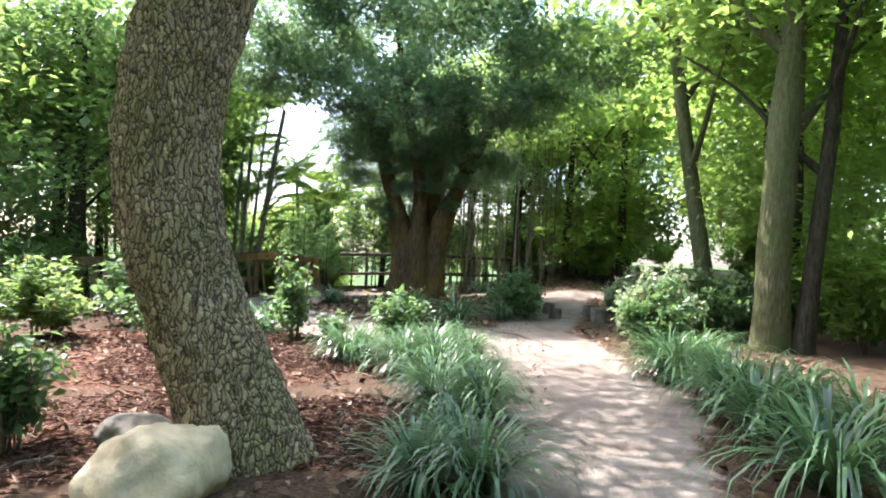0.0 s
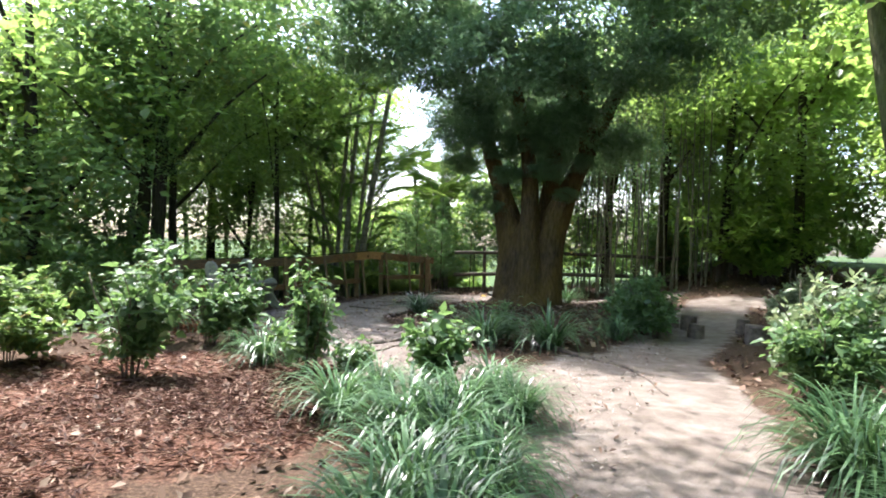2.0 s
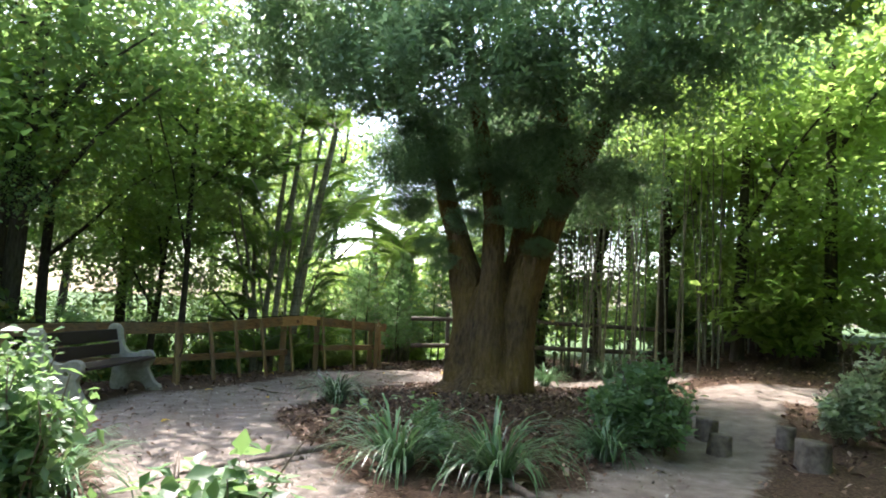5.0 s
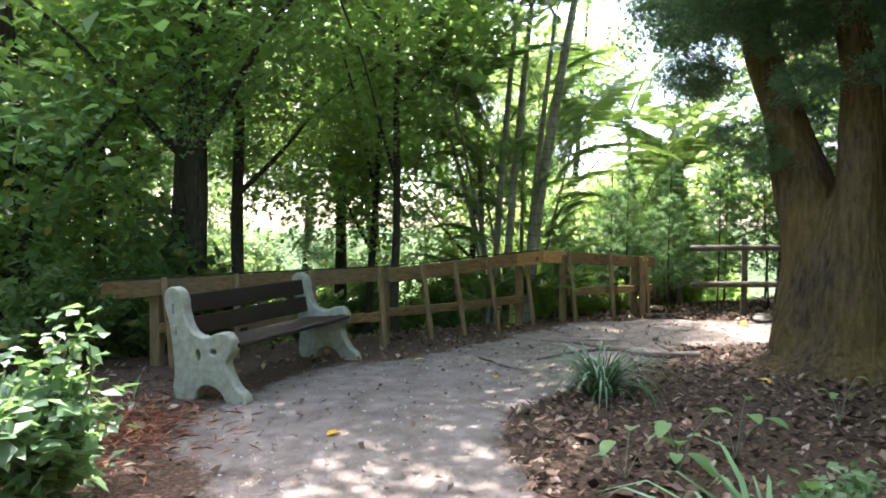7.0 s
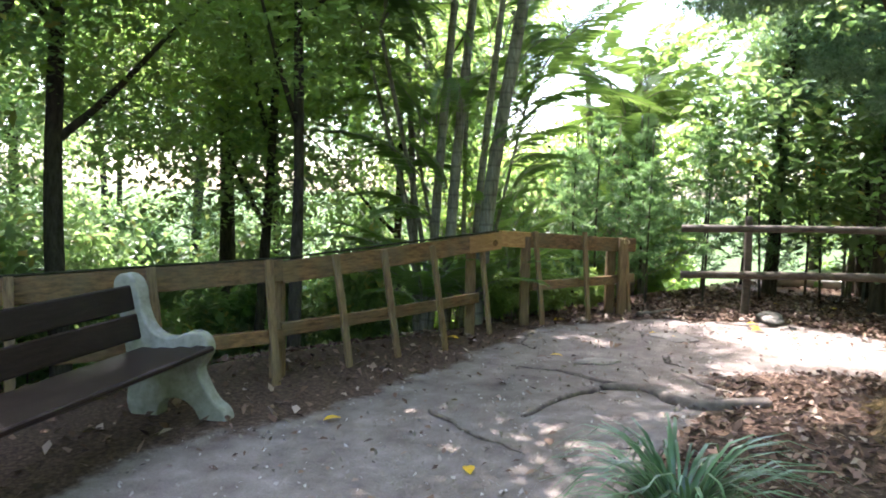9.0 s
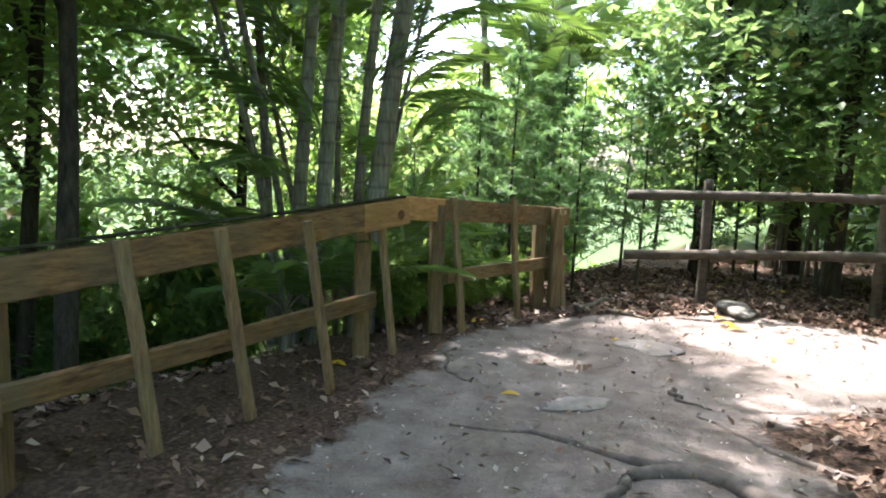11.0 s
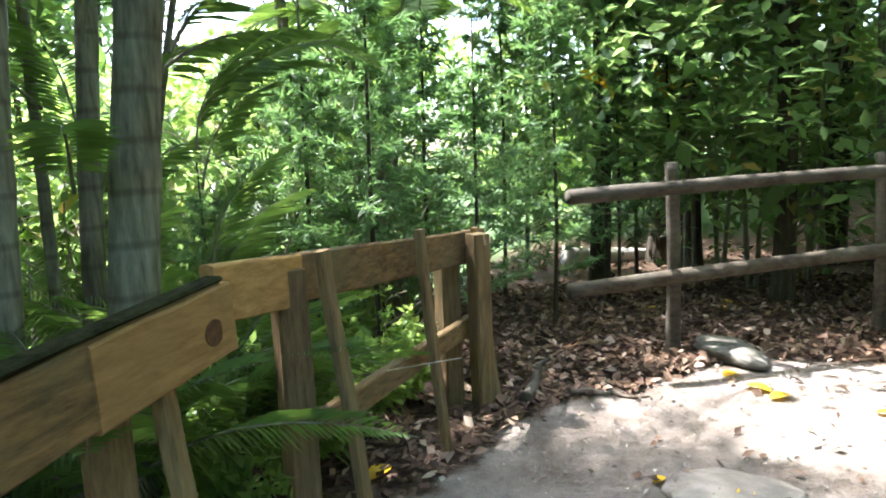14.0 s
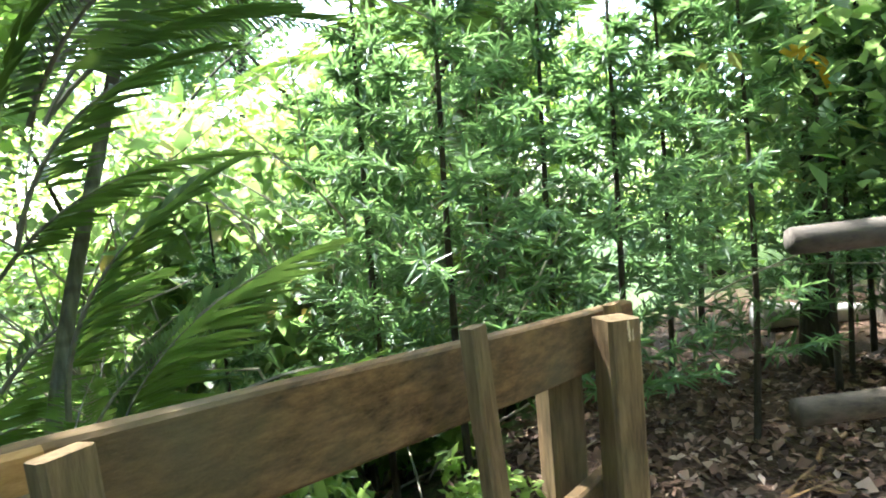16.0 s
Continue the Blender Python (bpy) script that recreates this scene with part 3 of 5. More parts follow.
def wood_tree(place, height, radius, lean=(0, 0), crowns=(), bark=None, label="tall mossy tree beside the sandy path", sides=16):
    x, y = place
    z = ground_z(x, y)
    t = thing("tree", (x, y, z), label, "tree", "woodland trees")
    lx, ly = lean
    sd = x * 3.1 + y
    w = lambda k: 0.12 * noise.noise((sd, k, 0.1))
    rows = [(0, 0, -0.2, radius * 1.25), (0.0, 0, 0.25, radius * 1.05), (lx * 0.3 + w(1), ly * 0.3 + w(2), height * 0.3, radius * 0.9),
            (lx * 0.65 + w(3), ly * 0.65 + w(4), height * 0.62, radius * 0.7), (lx, ly, height, radius * 0.35)]
    v, f = limb(rows, 34, sides=sides, wobble=0.16, freq=3, flare=0.35, ridges=radius * 0.035, seed=sd)
    obj("trunk", mesh_from("trunk", v, f, True), bark or M_BARK_MOSS, t)
    for k in range(3):
        a = sd * 2 + k * 2.3
        h = height * (0.38 + 0.17 * k)
        q = lambda u: (lx * u / height + w(3) * u / height, ly * u / height)
        bx, by = q(h)
        v, f = limb([(bx, by, h, radius * 0.5), (bx + 0.5 * math.cos(a), by + 0.5 * math.sin(a), h + 0.5, radius * 0.36),
                     (bx + 1.2 * math.cos(a), by + 1.2 * math.sin(a), h + 1.3, radius * 0.2), (bx + 2.0 * math.cos(a), by + 2.0 * math.sin(a), h + 1.9, 0.015)], 14, sides=8, wobble=0.25, seed=k)
        obj("limb", mesh_from("limb", v, f, True), bark or M_BARK_MOSS, t)
    for me, p, sc in crowns:
        crown(t, me, p, sc, sd * 57 + p[0] * 40, 0.85)
    return t


leaning_tree()
great_tree()
D, B, FN, S = CROWN_DARK, CROWN_BRIGHT, CROWN_FINE, CROWN_SPARSE
wood_tree((7.89, 4.11), 7.0, 0.22, (0.25, 0.1), [(B[0], (1.2, 1.0, 5.6), 1.0), (S[1], (-0.6, 1.5, 6.8), 1.1), (S[0], (0.6, -1.4, 5.6), 1.0)], label="straight mossy tree trunk among strap-leaf grass")
wood_tree((8.24, 3.93), 6.0, 0.115, (0.5, 0.3), [(B[1], (0.8, 0.6, 5.4), 0.9)], M_BARK_DARK, label="thin dark tree beside a mossy trunk")
wood_tree((7.75, 6.65), 7.0, 0.15, (-0.9, 0.6), [(B[1], (-0.8, 0.6, 6.2), 1.1), (S[1], (0.8, 1.6, 5.8), 1.0)], label="slender mossy tree leaning over the path")
# trees along the timber fence and behind the bench
wood_tree((-4.58, 6.95), 7.0, 0.13, (0.1, 0.5), [(D[0], (0.2, 0.3, 5.2), 1.0), (S[0], (-0.6, -1.0, 4.0), 0.9), (S[1], (-1.2, -0.6, 2.9), 0.7), (S[1], (-1.6, 0.4, 5.4), 0.9), (S[0], (-0.4, 0.2, 7.2), 1.0)], M_BARK_DARK, label="dark slim tree behind the park bench")
wood_tree((-4.28, 7.11), 7.0, 0.14, (0.4, -0.1), [(D[1], (0.8, -0.4, 5.4), 1.0), (S[1], (0.5, 0.9, 3.9), 0.8), (S[0], (0.9, -0.3, 3.2), 0.5), (S[0], (1.4, 1.6, 5.8), 0.9), (S[1], (0.6, 1.4, 7.4), 1.1)], M_BARK_DARK, label="dark slim tree behind the park bench")
wood_tree((-4.35, 7.79), 6.0, 0.085, (-0.7, 0.4), [(S[0], (-0.4, 0.4, 4.3), 0.9), (S[1], (-0.6, 0.8, 3.0), 0.5)], M_BARK_DARK, label="dark slim tree behind the timber fence")
wood_tree((-3.23, 9.46), 6.0, 0.06, (-0.5, 0.6), [(B[0], (-0.3, 0.3, 4.6), 0.8), (S[1], (0.0, -0.2, 3.1), 0.6), (S[0], (-0.2, 0.6, 5.8), 1.0), (S[1], (-0.2, 0.6, 7.4), 1.1)], M_BARK_DARK, label="dark slim tree behind the timber fence")


def woodland():
    """The wood that closes the place on all sides, with gaps of sky to the north."""
    spots = []
    r2 = np.random.default_rng(21)
    tries = 0
    while len(spots) < 118 and tries < 9000:
        tries += 1
        a, r = r2.uniform(0, TAU), 7.5 + 22 * r2.random()
        x, y = 1.8 + r * math.sin(a), 4.0 + r * math.cos(a)
        if any(math.hypot(x - u, y - v) < 1.9 for u, v in spots):
            continue
        if sand_amount(x, y) > 0 or abs(x) < 3.2 and -9 < y < 13.5 or math.hypot(x - 2, y + 5) < 4.5:
            continue
        if -5.6 < x < -0.5 and 5 < y < 13.8 or min(math.hypot(x - e[0], y - e[1]) for _, e, _, _ in PATH) < 4.6:
            continue
        bear = math.degrees(math.atan2(x - 1.0, y - 4.0))
        if -36 < bear < -6 and r < 24:                       # the open gap past the fence
            continue
        if 10 < bear < 80 and r < 17 and r2.random() < 0.55:      # thin wood along the climbing path
            continue
        spots.append((x, y))
    for i, (x, y) in enumerate(spots):
        far = math.hypot(x, y - 4)
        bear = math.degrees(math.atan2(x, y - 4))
        # brighter leaf colour by bearing stands for sun on the open sides
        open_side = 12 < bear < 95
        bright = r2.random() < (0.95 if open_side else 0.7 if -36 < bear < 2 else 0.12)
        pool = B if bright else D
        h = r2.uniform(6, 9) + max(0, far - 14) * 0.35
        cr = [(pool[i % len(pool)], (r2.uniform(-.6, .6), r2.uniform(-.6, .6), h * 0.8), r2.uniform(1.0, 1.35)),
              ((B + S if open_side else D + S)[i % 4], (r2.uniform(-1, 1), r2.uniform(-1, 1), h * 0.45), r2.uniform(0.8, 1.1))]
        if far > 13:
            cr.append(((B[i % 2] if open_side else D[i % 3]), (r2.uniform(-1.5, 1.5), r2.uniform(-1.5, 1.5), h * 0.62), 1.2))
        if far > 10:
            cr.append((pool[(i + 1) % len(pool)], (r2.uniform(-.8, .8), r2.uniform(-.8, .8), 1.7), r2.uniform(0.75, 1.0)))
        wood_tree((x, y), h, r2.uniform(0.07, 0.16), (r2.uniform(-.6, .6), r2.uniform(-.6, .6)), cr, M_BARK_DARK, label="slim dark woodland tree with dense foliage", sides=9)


woodland()
# dark trees behind the log fence; B crowns hold sunlight in their colour
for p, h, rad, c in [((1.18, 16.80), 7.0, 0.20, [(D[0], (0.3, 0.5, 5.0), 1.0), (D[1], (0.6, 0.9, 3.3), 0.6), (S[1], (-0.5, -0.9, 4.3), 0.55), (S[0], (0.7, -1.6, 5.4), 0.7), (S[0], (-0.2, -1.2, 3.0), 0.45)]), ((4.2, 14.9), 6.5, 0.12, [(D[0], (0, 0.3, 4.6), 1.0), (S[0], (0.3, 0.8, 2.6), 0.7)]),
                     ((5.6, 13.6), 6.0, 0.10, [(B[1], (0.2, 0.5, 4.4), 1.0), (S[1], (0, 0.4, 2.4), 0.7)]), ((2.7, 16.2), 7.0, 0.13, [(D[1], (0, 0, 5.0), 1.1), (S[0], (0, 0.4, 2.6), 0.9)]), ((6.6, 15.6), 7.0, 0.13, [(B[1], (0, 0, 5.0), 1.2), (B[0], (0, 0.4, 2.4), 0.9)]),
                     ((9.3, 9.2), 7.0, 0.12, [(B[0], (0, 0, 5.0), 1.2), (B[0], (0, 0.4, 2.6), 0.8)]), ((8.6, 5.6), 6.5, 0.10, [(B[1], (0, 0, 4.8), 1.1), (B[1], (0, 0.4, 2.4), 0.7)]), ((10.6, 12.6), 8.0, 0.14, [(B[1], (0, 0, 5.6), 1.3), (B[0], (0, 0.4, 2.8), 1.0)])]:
    wood_tree(p, h, rad, (0.2, 0.1), c, M_BARK_DARK, label="dark woodland tree behind the log fence")


wood_tree((0.15, 15.3), 6.5, 0.09, (0.2, 0.1), [(FN[0], (0.1, 0, 2.7), 0.36), (FN[1], (0.35, 0.1, 3.6), 0.42), (FN[0], (0.0, 0.0, 4.8), 0.5), (FN[1], (-0.35, 0.2, 5.8), 0.5), (FN[0], (0.8, 0.3, 4.4), 0.45)], M_BARK_DARK, label="dark fine-leaved tree behind the log fence")


wood_tree((1.45, 14.5), 6.5, 0.08, (0.1, 0.2), [(FN[1], (0.0, 0, 2.9), 0.3), (FN[0], (0.25, 0.1, 3.7), 0.42), (FN[1], (-0.2, 0.0, 4.7), 0.5), (FN[0], (0.3, 0.2, 5.6), 0.5)], M_BARK_DARK, label="dark fine-leaved tree behind the log fence")


def cane(place, seed):
    """Thicket of thin upright canes."""
    x, y = place
    t = thing("cane_thicket", (x, y, ground_z(x, y)), "thicket of thin upright grey-green canes", "thicket", "cane thickets")
    r2 = np.random.default_rng(seed)
    for k in range(12):
        a, q = r2.uniform(0, TAU), 0.7 * math.sqrt(r2.random())
        lx, ly = r2.uniform(-0.5, 0.5), r2.uniform(-0.5, 0.5)
        u, w = q * math.cos(a), q * math.sin(a)
        v, f = limb([(u, w, -0.1, 0.022), (u + lx * 0.3, w + ly * 0.3, 1.6, 0.018), (u + lx, w + ly, 4.6, 0.008)], 12, sides=6, wobble=0.15)
        obj("cane", mesh_from("cane", v, f, True), M_STEM, t)
    crown(t, S[seed % 2], (0, 0, 4.0), 0.55, 30 * seed)


for k, p in enumerate([(3.6, 13.2), (4.7, 13.0), (2.9, 14.6), (5.4, 14.6), (1.6, 15.6)]):
    cane(p, k)


# ---- strap-leaf tufts ----
def tuft_mesh(n, length, seed):
    r2 = np.random.default_rng(seed)
    vs, ts = [], []
    for i in range(n):
        a, l = r2.uniform(0, TAU), length * r2.uniform(0.55, 1.15)
        rise, w = r2.uniform(0.7, 1.5), r2.uniform(0.006, 0.0115)
        r0 = 0.09 * math.sqrt(r2.random())
        b = np.array([r0 * math.cos(a + 0.6), r0 * math.sin(a + 0.6), -0.02])
        side = np.array([-math.sin(a), math.cos(a), 0])
        o = len(vs)
        x = z = 0.0
        ang = rise
        for k in range(6):
            c = b + np.array([math.cos(a) * x, math.sin(a) * x, z])
            ww = w * (1.0 if k < 4 else 0.65 if k == 4 else 0.1)
            vs += [c - side * ww, c + side * ww]
            if k:
                p = o + 2 * k
                ts += [(p - 2, p - 1, p + 1), (p - 2, p + 1, p)]
            x += math.cos(ang) * l / 5
            z += math.sin(ang) * l / 5
            ang -= r2.uniform(0.12, 0.42) + 0.12 * k
    me = mesh_tris("tuft_blades", np.array(vs), np.array(ts))
    me.materials.append(M_BLADE)
    return me


TUFTS = [tuft_mesh(190, 0.82, s) for s in (1, 2, 3)]


def tuft(place, scale=1.0, turn=0.0, group="strap-leaf border tufts", label="arching tuft of dark green strap leaves"):
    x, y = place
    ob = obj("grass_tuft", TUFTS[int(abs(x * 13 + y * 7)) % 3])
    hang(ob, (x, y, ground_z(x, y) + 0.01), turn + x * 90, (scale,) * 3)
    return tagged(ob, label, "grass tuft", group)


BORDER = [(4.32, -1.74), (4.63, -1.68), (4.41, -1.08), (4.51, -0.28), (4.18, -0.23), (4.37, 0.79), (4.01, 1.04), (4.22, 1.82), (3.83, 2.49),
          (4.14, 0.20), (4.44, 0.40), (3.67, 1.03), (3.85, 1.74), (4.06, 2.00), (3.65, 1.32), (3.86, 1.65), (3.05, 2.04)]
for i, p in enumerate(BORDER):
    tuft(p, 0.74 + 0.12 * math.sin(i * 2.3), i * 40)
for i, (x, y, s) in enumerate([(6.21, 1.63, 1.0), (6.73, 2.77, 0.8), (6.45, -0.15, 1.05), (6.45, 0.57, 0.8), (6.49, -1.26, 1.1), (7.06, -0.43, 1.0), (6.93, 0.36, 0.9),
                               (6.20, 1.40, 0.95), (6.55, 1.85, 0.9), (6.44, 0.61, 0.9)]):
    tuft((x, y), s, i * 70, "strap-leaf tufts by the path")
for i, (x, y, s) in enumerate([(1.01, 7.43, 0.8), (2.90, 5.12, 0.95), (3.67, 5.21, 1.0), (4.30, 6.33, 0.75), (2.57, 11.63, 0.7), (3.44, 12.83, 0.8)]):
    tuft((x, y), s, i * 50, "strap-leaf tufts on the mound")
for i, (x, y, s) in enumerate([(1.37, 3.37, 0.8), (1.45, 2.71, 0.75), (-1.20, 4.20, 0.9), (3.02, 1.46, 0.8)]):
    tuft((x, y), s, i * 80, "strap-leaf tufts in the mulch")


# ---- shrubs ----
def shrub_leaf_mesh(name, n, per, radius, height, leaf, width, material, droop=0.0):
    p, stems = [], max(5, n // 9)
    for k in range(stems):
        a, q = rng.uniform(0, TAU), radius * rng.uniform(0.15, 1.15)
        h = height * rng.uniform(0.55, 1.15) * (1 - 0.3 * (q / radius) ** 2)
        for u in rng.uniform(0.35, 1.0, n // stems):
            p.append((q * u ** 1.3 * math.cos(a), q * u ** 1.3 * math.sin(a), h * u))
    m = len(p)
    c = np.repeat(np.array(p), per, 0) + rng.normal(size=(m * per, 3)) * (0.06, 0.06, 0.045)
    v, t = leaves(c, leaf, width, droop)
    me = mesh_tris(name, v, t)
    me.materials.append(material)
    return me


SHRUB_KINDS = {
    "rose": [shrub_leaf_mesh("foliage", 120, 13, 0.42, 0.95, 0.075, 0.3, M_SHRUB) for _ in range(2)],
    "dense": [shrub_leaf_mesh("foliage", 260, 14, 0.5, 0.8, 0.07, 0.32, M_SHRUB) for _ in range(2)],
    # pale kind has the sun highlights in its leaf colour
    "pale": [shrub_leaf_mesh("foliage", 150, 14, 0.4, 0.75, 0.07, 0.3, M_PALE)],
    "bright": [shrub_leaf_mesh("foliage", 110, 12, 0.4, 0.8, 0.09, 0.32, M_SHRUB)],
    # glade bushes take the sun-coloured leaf, under bushes the dark one
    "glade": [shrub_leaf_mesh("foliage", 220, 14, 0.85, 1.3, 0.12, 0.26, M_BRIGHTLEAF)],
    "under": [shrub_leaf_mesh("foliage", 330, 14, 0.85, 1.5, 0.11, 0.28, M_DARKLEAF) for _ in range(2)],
}


def stems_mesh(n, radius, height, seed):
    r2 = np.random.default_rng(seed)
    out = []
    for k in range(n):
        a, r = r2.uniform(0, TAU), radius * r2.uniform(0.3, 0.95)
        h = height * r2.uniform(0.6, 0.95)
        out.append(limb([(0.05 * math.cos(a), 0.05 * math.sin(a), -0.05, 0.010), (0.3 * r * math.cos(a), 0.3 * r * math.sin(a), h * 0.4, 0.008), (r * 0.7 * math.cos(a + 0.3), r * 0.7 * math.sin(a + 0.3), h * 0.75, 0.006), (r * math.cos(a), r * math.sin(a), h, 0.003)], 7, sides=5))
    return out


STEM_SETS = [[mesh_from("stem", v, f, True) for v, f in stems_mesh(6, 0.4, 0.9, s)] for s in (5, 6)]


def shrub(kind, place, scale, label, turn=0.0, tall=1.0, group="garden shrubs"):
    x, y = place
    t = thing("shrub", (x, y, ground_z(x, y)), label, "shrub", group, turn + 70 * x)
    k = int(abs(x * 11 + y * 5))
    f = obj("foliage", SHRUB_KINDS[kind][k % len(SHRUB_KINDS[kind])], None, t)
    f.scale = (scale, scale, scale * tall)
    for me in STEM_SETS[k % 2]:
        s = obj("stem", me, M_TWIG, t)
        s.scale = (scale, scale, scale * tall)
    return t


ROSE, DENSE = "leggy green shrub with small leaves in the mulch bed", "dense low shrub with glossy green leaves"
for (x, y, k, s, tall, lab) in [
        (0.79, 1.73, "rose", 1.1, 1.1, ROSE), (0.14, 3.94, "rose", 1.05, 1.0, ROSE), (2.04, 2.62, "rose", 0.95, 1.2, ROSE), (-0.37, 3.26, "rose", 1.15, 1.0, ROSE), (0.20, 3.43, "rose", 1.0, 1.0, ROSE),
        (3.26, 2.53, "bright", 0.95, 0.9, "light green young shrub beside the grass border"), (2.54, 2.54, "bright", 0.6, 0.8, "light green young shrub at the edge of the court"),
        (3.03, 5.51, "rose", 0.6, 0.8, ROSE),
        (4.52, 7.09, "dense", 1.0, 1.0, DENSE), (4.71, 6.88, "dense", 0.95, 0.95, DENSE), (4.36, 8.29, "dense", 0.8, 0.9, DENSE),
        (6.70, 8.85, "pale", 1.0, 1.0, "shrub beside the path with leaves coloured pale for sunlight"), (6.35, 8.07, "pale", 0.9, 0.9, "shrub beside the path with leaves coloured pale for sunlight"),
        (7.20, 5.18, "dense", 1.05, 1.2, DENSE), (7.83, 5.47, "dense", 1.0, 1.1, DENSE), (6.50, 3.94, "pale", 1.15, 1.1, "shrub beside the path with leaves coloured pale for sunlight"), (6.22, 3.91, "pale", 1.1, 1.1, "shrub beside the path with leaves coloured pale for sunlight"), (6.30, 3.42, "dense", 1.0, 1.0, DENSE),
        (1.96, -1.69, "rose", 0.9, 1.0, ROSE), (-0.58, 1.63, "under", 0.7, 0.8, DENSE)]:
    shrub(k, (x, y), s, lab, 0, tall)


for x, y, sc in ((-3.2, 5.2, 0.6), (-2.9, 4.2, 0.65), (-3.7, 6.1, 0.7), (-2.2, 3.6, 0.5)):
    shrub("under", (x, y), sc, "dark leafy bush beside the park bench", 0, 1.1, "bench bushes")


def undergrowth():
    r2 = np.random.default_rng(5)
    n = 0
    for _ in range(2500):
        if n >= 120:
            break
        a, r = r2.uniform(0, TAU), r2.uniform(6.0, 24)
        x, y = 1.8 + r * math.sin(a), 4.5 + r * math.cos(a)
        if sand_amount(x, y) > 0 or (-3.6 < x < 5.6 and -7 < y < 15.2) or min(math.hypot(x - e[0], y - e[1]) for _, e, _, _ in PATH) < 3.4:
            continue
        # brighter leaf kind on the open sides paints the sun there
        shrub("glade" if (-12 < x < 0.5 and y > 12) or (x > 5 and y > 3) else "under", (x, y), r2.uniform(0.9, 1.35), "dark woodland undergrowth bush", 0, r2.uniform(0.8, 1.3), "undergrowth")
        n += 1


undergrowth()
r3 = np.random.default_rng(12)
for k in range(34):
    gx, gy = r3.uniform(-8, -1.6), r3.uniform(8.5, 20)
    if beyond_fence(gx, gy) > 0.9 and math.hypot(gx + 0.9, gy - 10.5) > 3.6:
        shrub("glade", (gx, gy), r3.uniform(0.5, 0.95), "green bush coloured as sunlit in the clearing below the fence", 0, r3.uniform(0.7, 1.2), "clearing bushes")


# ---- palms ----
def frond_mesh(length, n, seed, leaflet=0.42):
    """Arching feather frond along +x: rib and two rows of leaflets."""
    r2 = np.random.default_rng(seed)
    vs, ts = [], []
    pts = [(length * u, 0.0, 0.42 * length * u - 0.72 * length * u * u) for u in np.linspace(0, 1, 14)]
    v, f = tube(pts, [0.016 * (1 - 0.85 * u) for u in np.linspace(0, 1, 14)], 5)
    rib_v, rib_f = [tuple(q) for q in v], f
    for k in range(n):
        u = 0.16 + 0.84 * k / n
        c = np.array([length * u, 0, 0.42 * length * u - 0.72 * length * u * u])
        l = leaflet * math.sin(math.pi * min(1, 0.12 + 0.9 * u)) ** 0.6 * r2.uniform(0.85, 1.1)
        for sgn in (-1, 1):
            d = np.array([0.55, sgn * 0.85, -0.12 - 0.25 * r2.random()])
            d /= np.linalg.norm(d)
            w = np.array([0.0105, 0, 0.004])
            o = len(vs)
            m = c + d * l * 0.5
            e = c + d * l + np.array([0, 0, -0.16 * l])
            vs += [c, m + w, e, m - w]
            ts += [(o, o + 1, o + 2), (o, o + 2, o + 3)]
    o = len(rib_v)
    me = mesh_from("frond", rib_v + [tuple(q) for q in vs], rib_f + [tuple(i + o for i in q) for q in ts])
    me.materials.append(M_STEM)
    me.materials.append(M_PALM)
    me.polygons.foreach_set("material_index", [0] * len(rib_f) + [1] * len(ts))
    return me


FRONDS = [frond_mesh(1.9, 46, 1), frond_mesh(1.5, 40, 2), frond_mesh(2.3, 54, 3)]


def palm(place, stems, fronds, label, base_z=None):
    x, y = place
    t = thing("palm", (x, y, ground_z(x, y)), label, "palm", "palms")
    for k, (dx, dy, lx, ly, h, r) in enumerate(stems):
        rows = [(dx, dy, -0.2, r * 1.2), (dx + lx * 0.25, dy + ly * 0.25, h * 0.33, r), (dx + lx * 0.6, dy + ly * 0.6, h * 0.66, r * 0.9), (dx + lx, dy + ly, h, r * 0.7)]
        s = spline(rows, 60)
        rad = [q * (1.0 + (0.07 if i % 6 == 0 else 0.0)) for i, q in enumerate(s[:, 3])]
        v, f = tube(s[:, :3], rad, 12)
        obj("stem", mesh_from("stem", v, f, True), M_PALMSTEM, t, "ringed grey-green palm stem")
    for k, (px, py, pz, yaw, pitch, sc) in enumerate(fronds):
        fr = obj("frond", FRONDS[k % 3], None, t)
        fr.matrix_basis = pose(px, py, pz, 0, -pitch, yaw) @ Matrix.Diagonal((sc, sc, sc, 1))
    return t


def palm_clump(place, n_stems, n_low, height, spread, seed, label, fan=0.8):
    r2 = np.random.default_rng(seed)
    stems, fr = [], []
    for k in range(n_stems):
        a, r = r2.uniform(0, TAU), spread * math.sqrt(r2.random())
        lx, ly = fan * r2.uniform(-0.5, 0.5) + 0.5 * r * math.cos(a), fan * r2.uniform(-0.5, 0.5) + 0.5 * r * math.sin(a)
        h = height * r2.uniform(0.7, 1.05)
        stems.append((r * math.cos(a), r * math.sin(a), lx, ly, h, r2.uniform(0.045, 0.075)))
        for j in range(7):
            fr.append((r * math.cos(a) + lx, r * math.sin(a) + ly, h, r2.uniform(0, 360), r2.uniform(5, 60), r2.uniform(0.8, 1.15)))
    for k in range(n_low):
        a, r = r2.uniform(0, TAU), spread * 1.1
        fr.append((r * math.cos(a), r * math.sin(a), r2.uniform(0.1, 2.4), math.degrees(a) + r2.uniform(-40, 40), r2.uniform(15, 65), r2.uniform(0.45, 0.85)))
    return palm(place, stems, fr, label)


PALM_AT = (-2.57, 11.34)


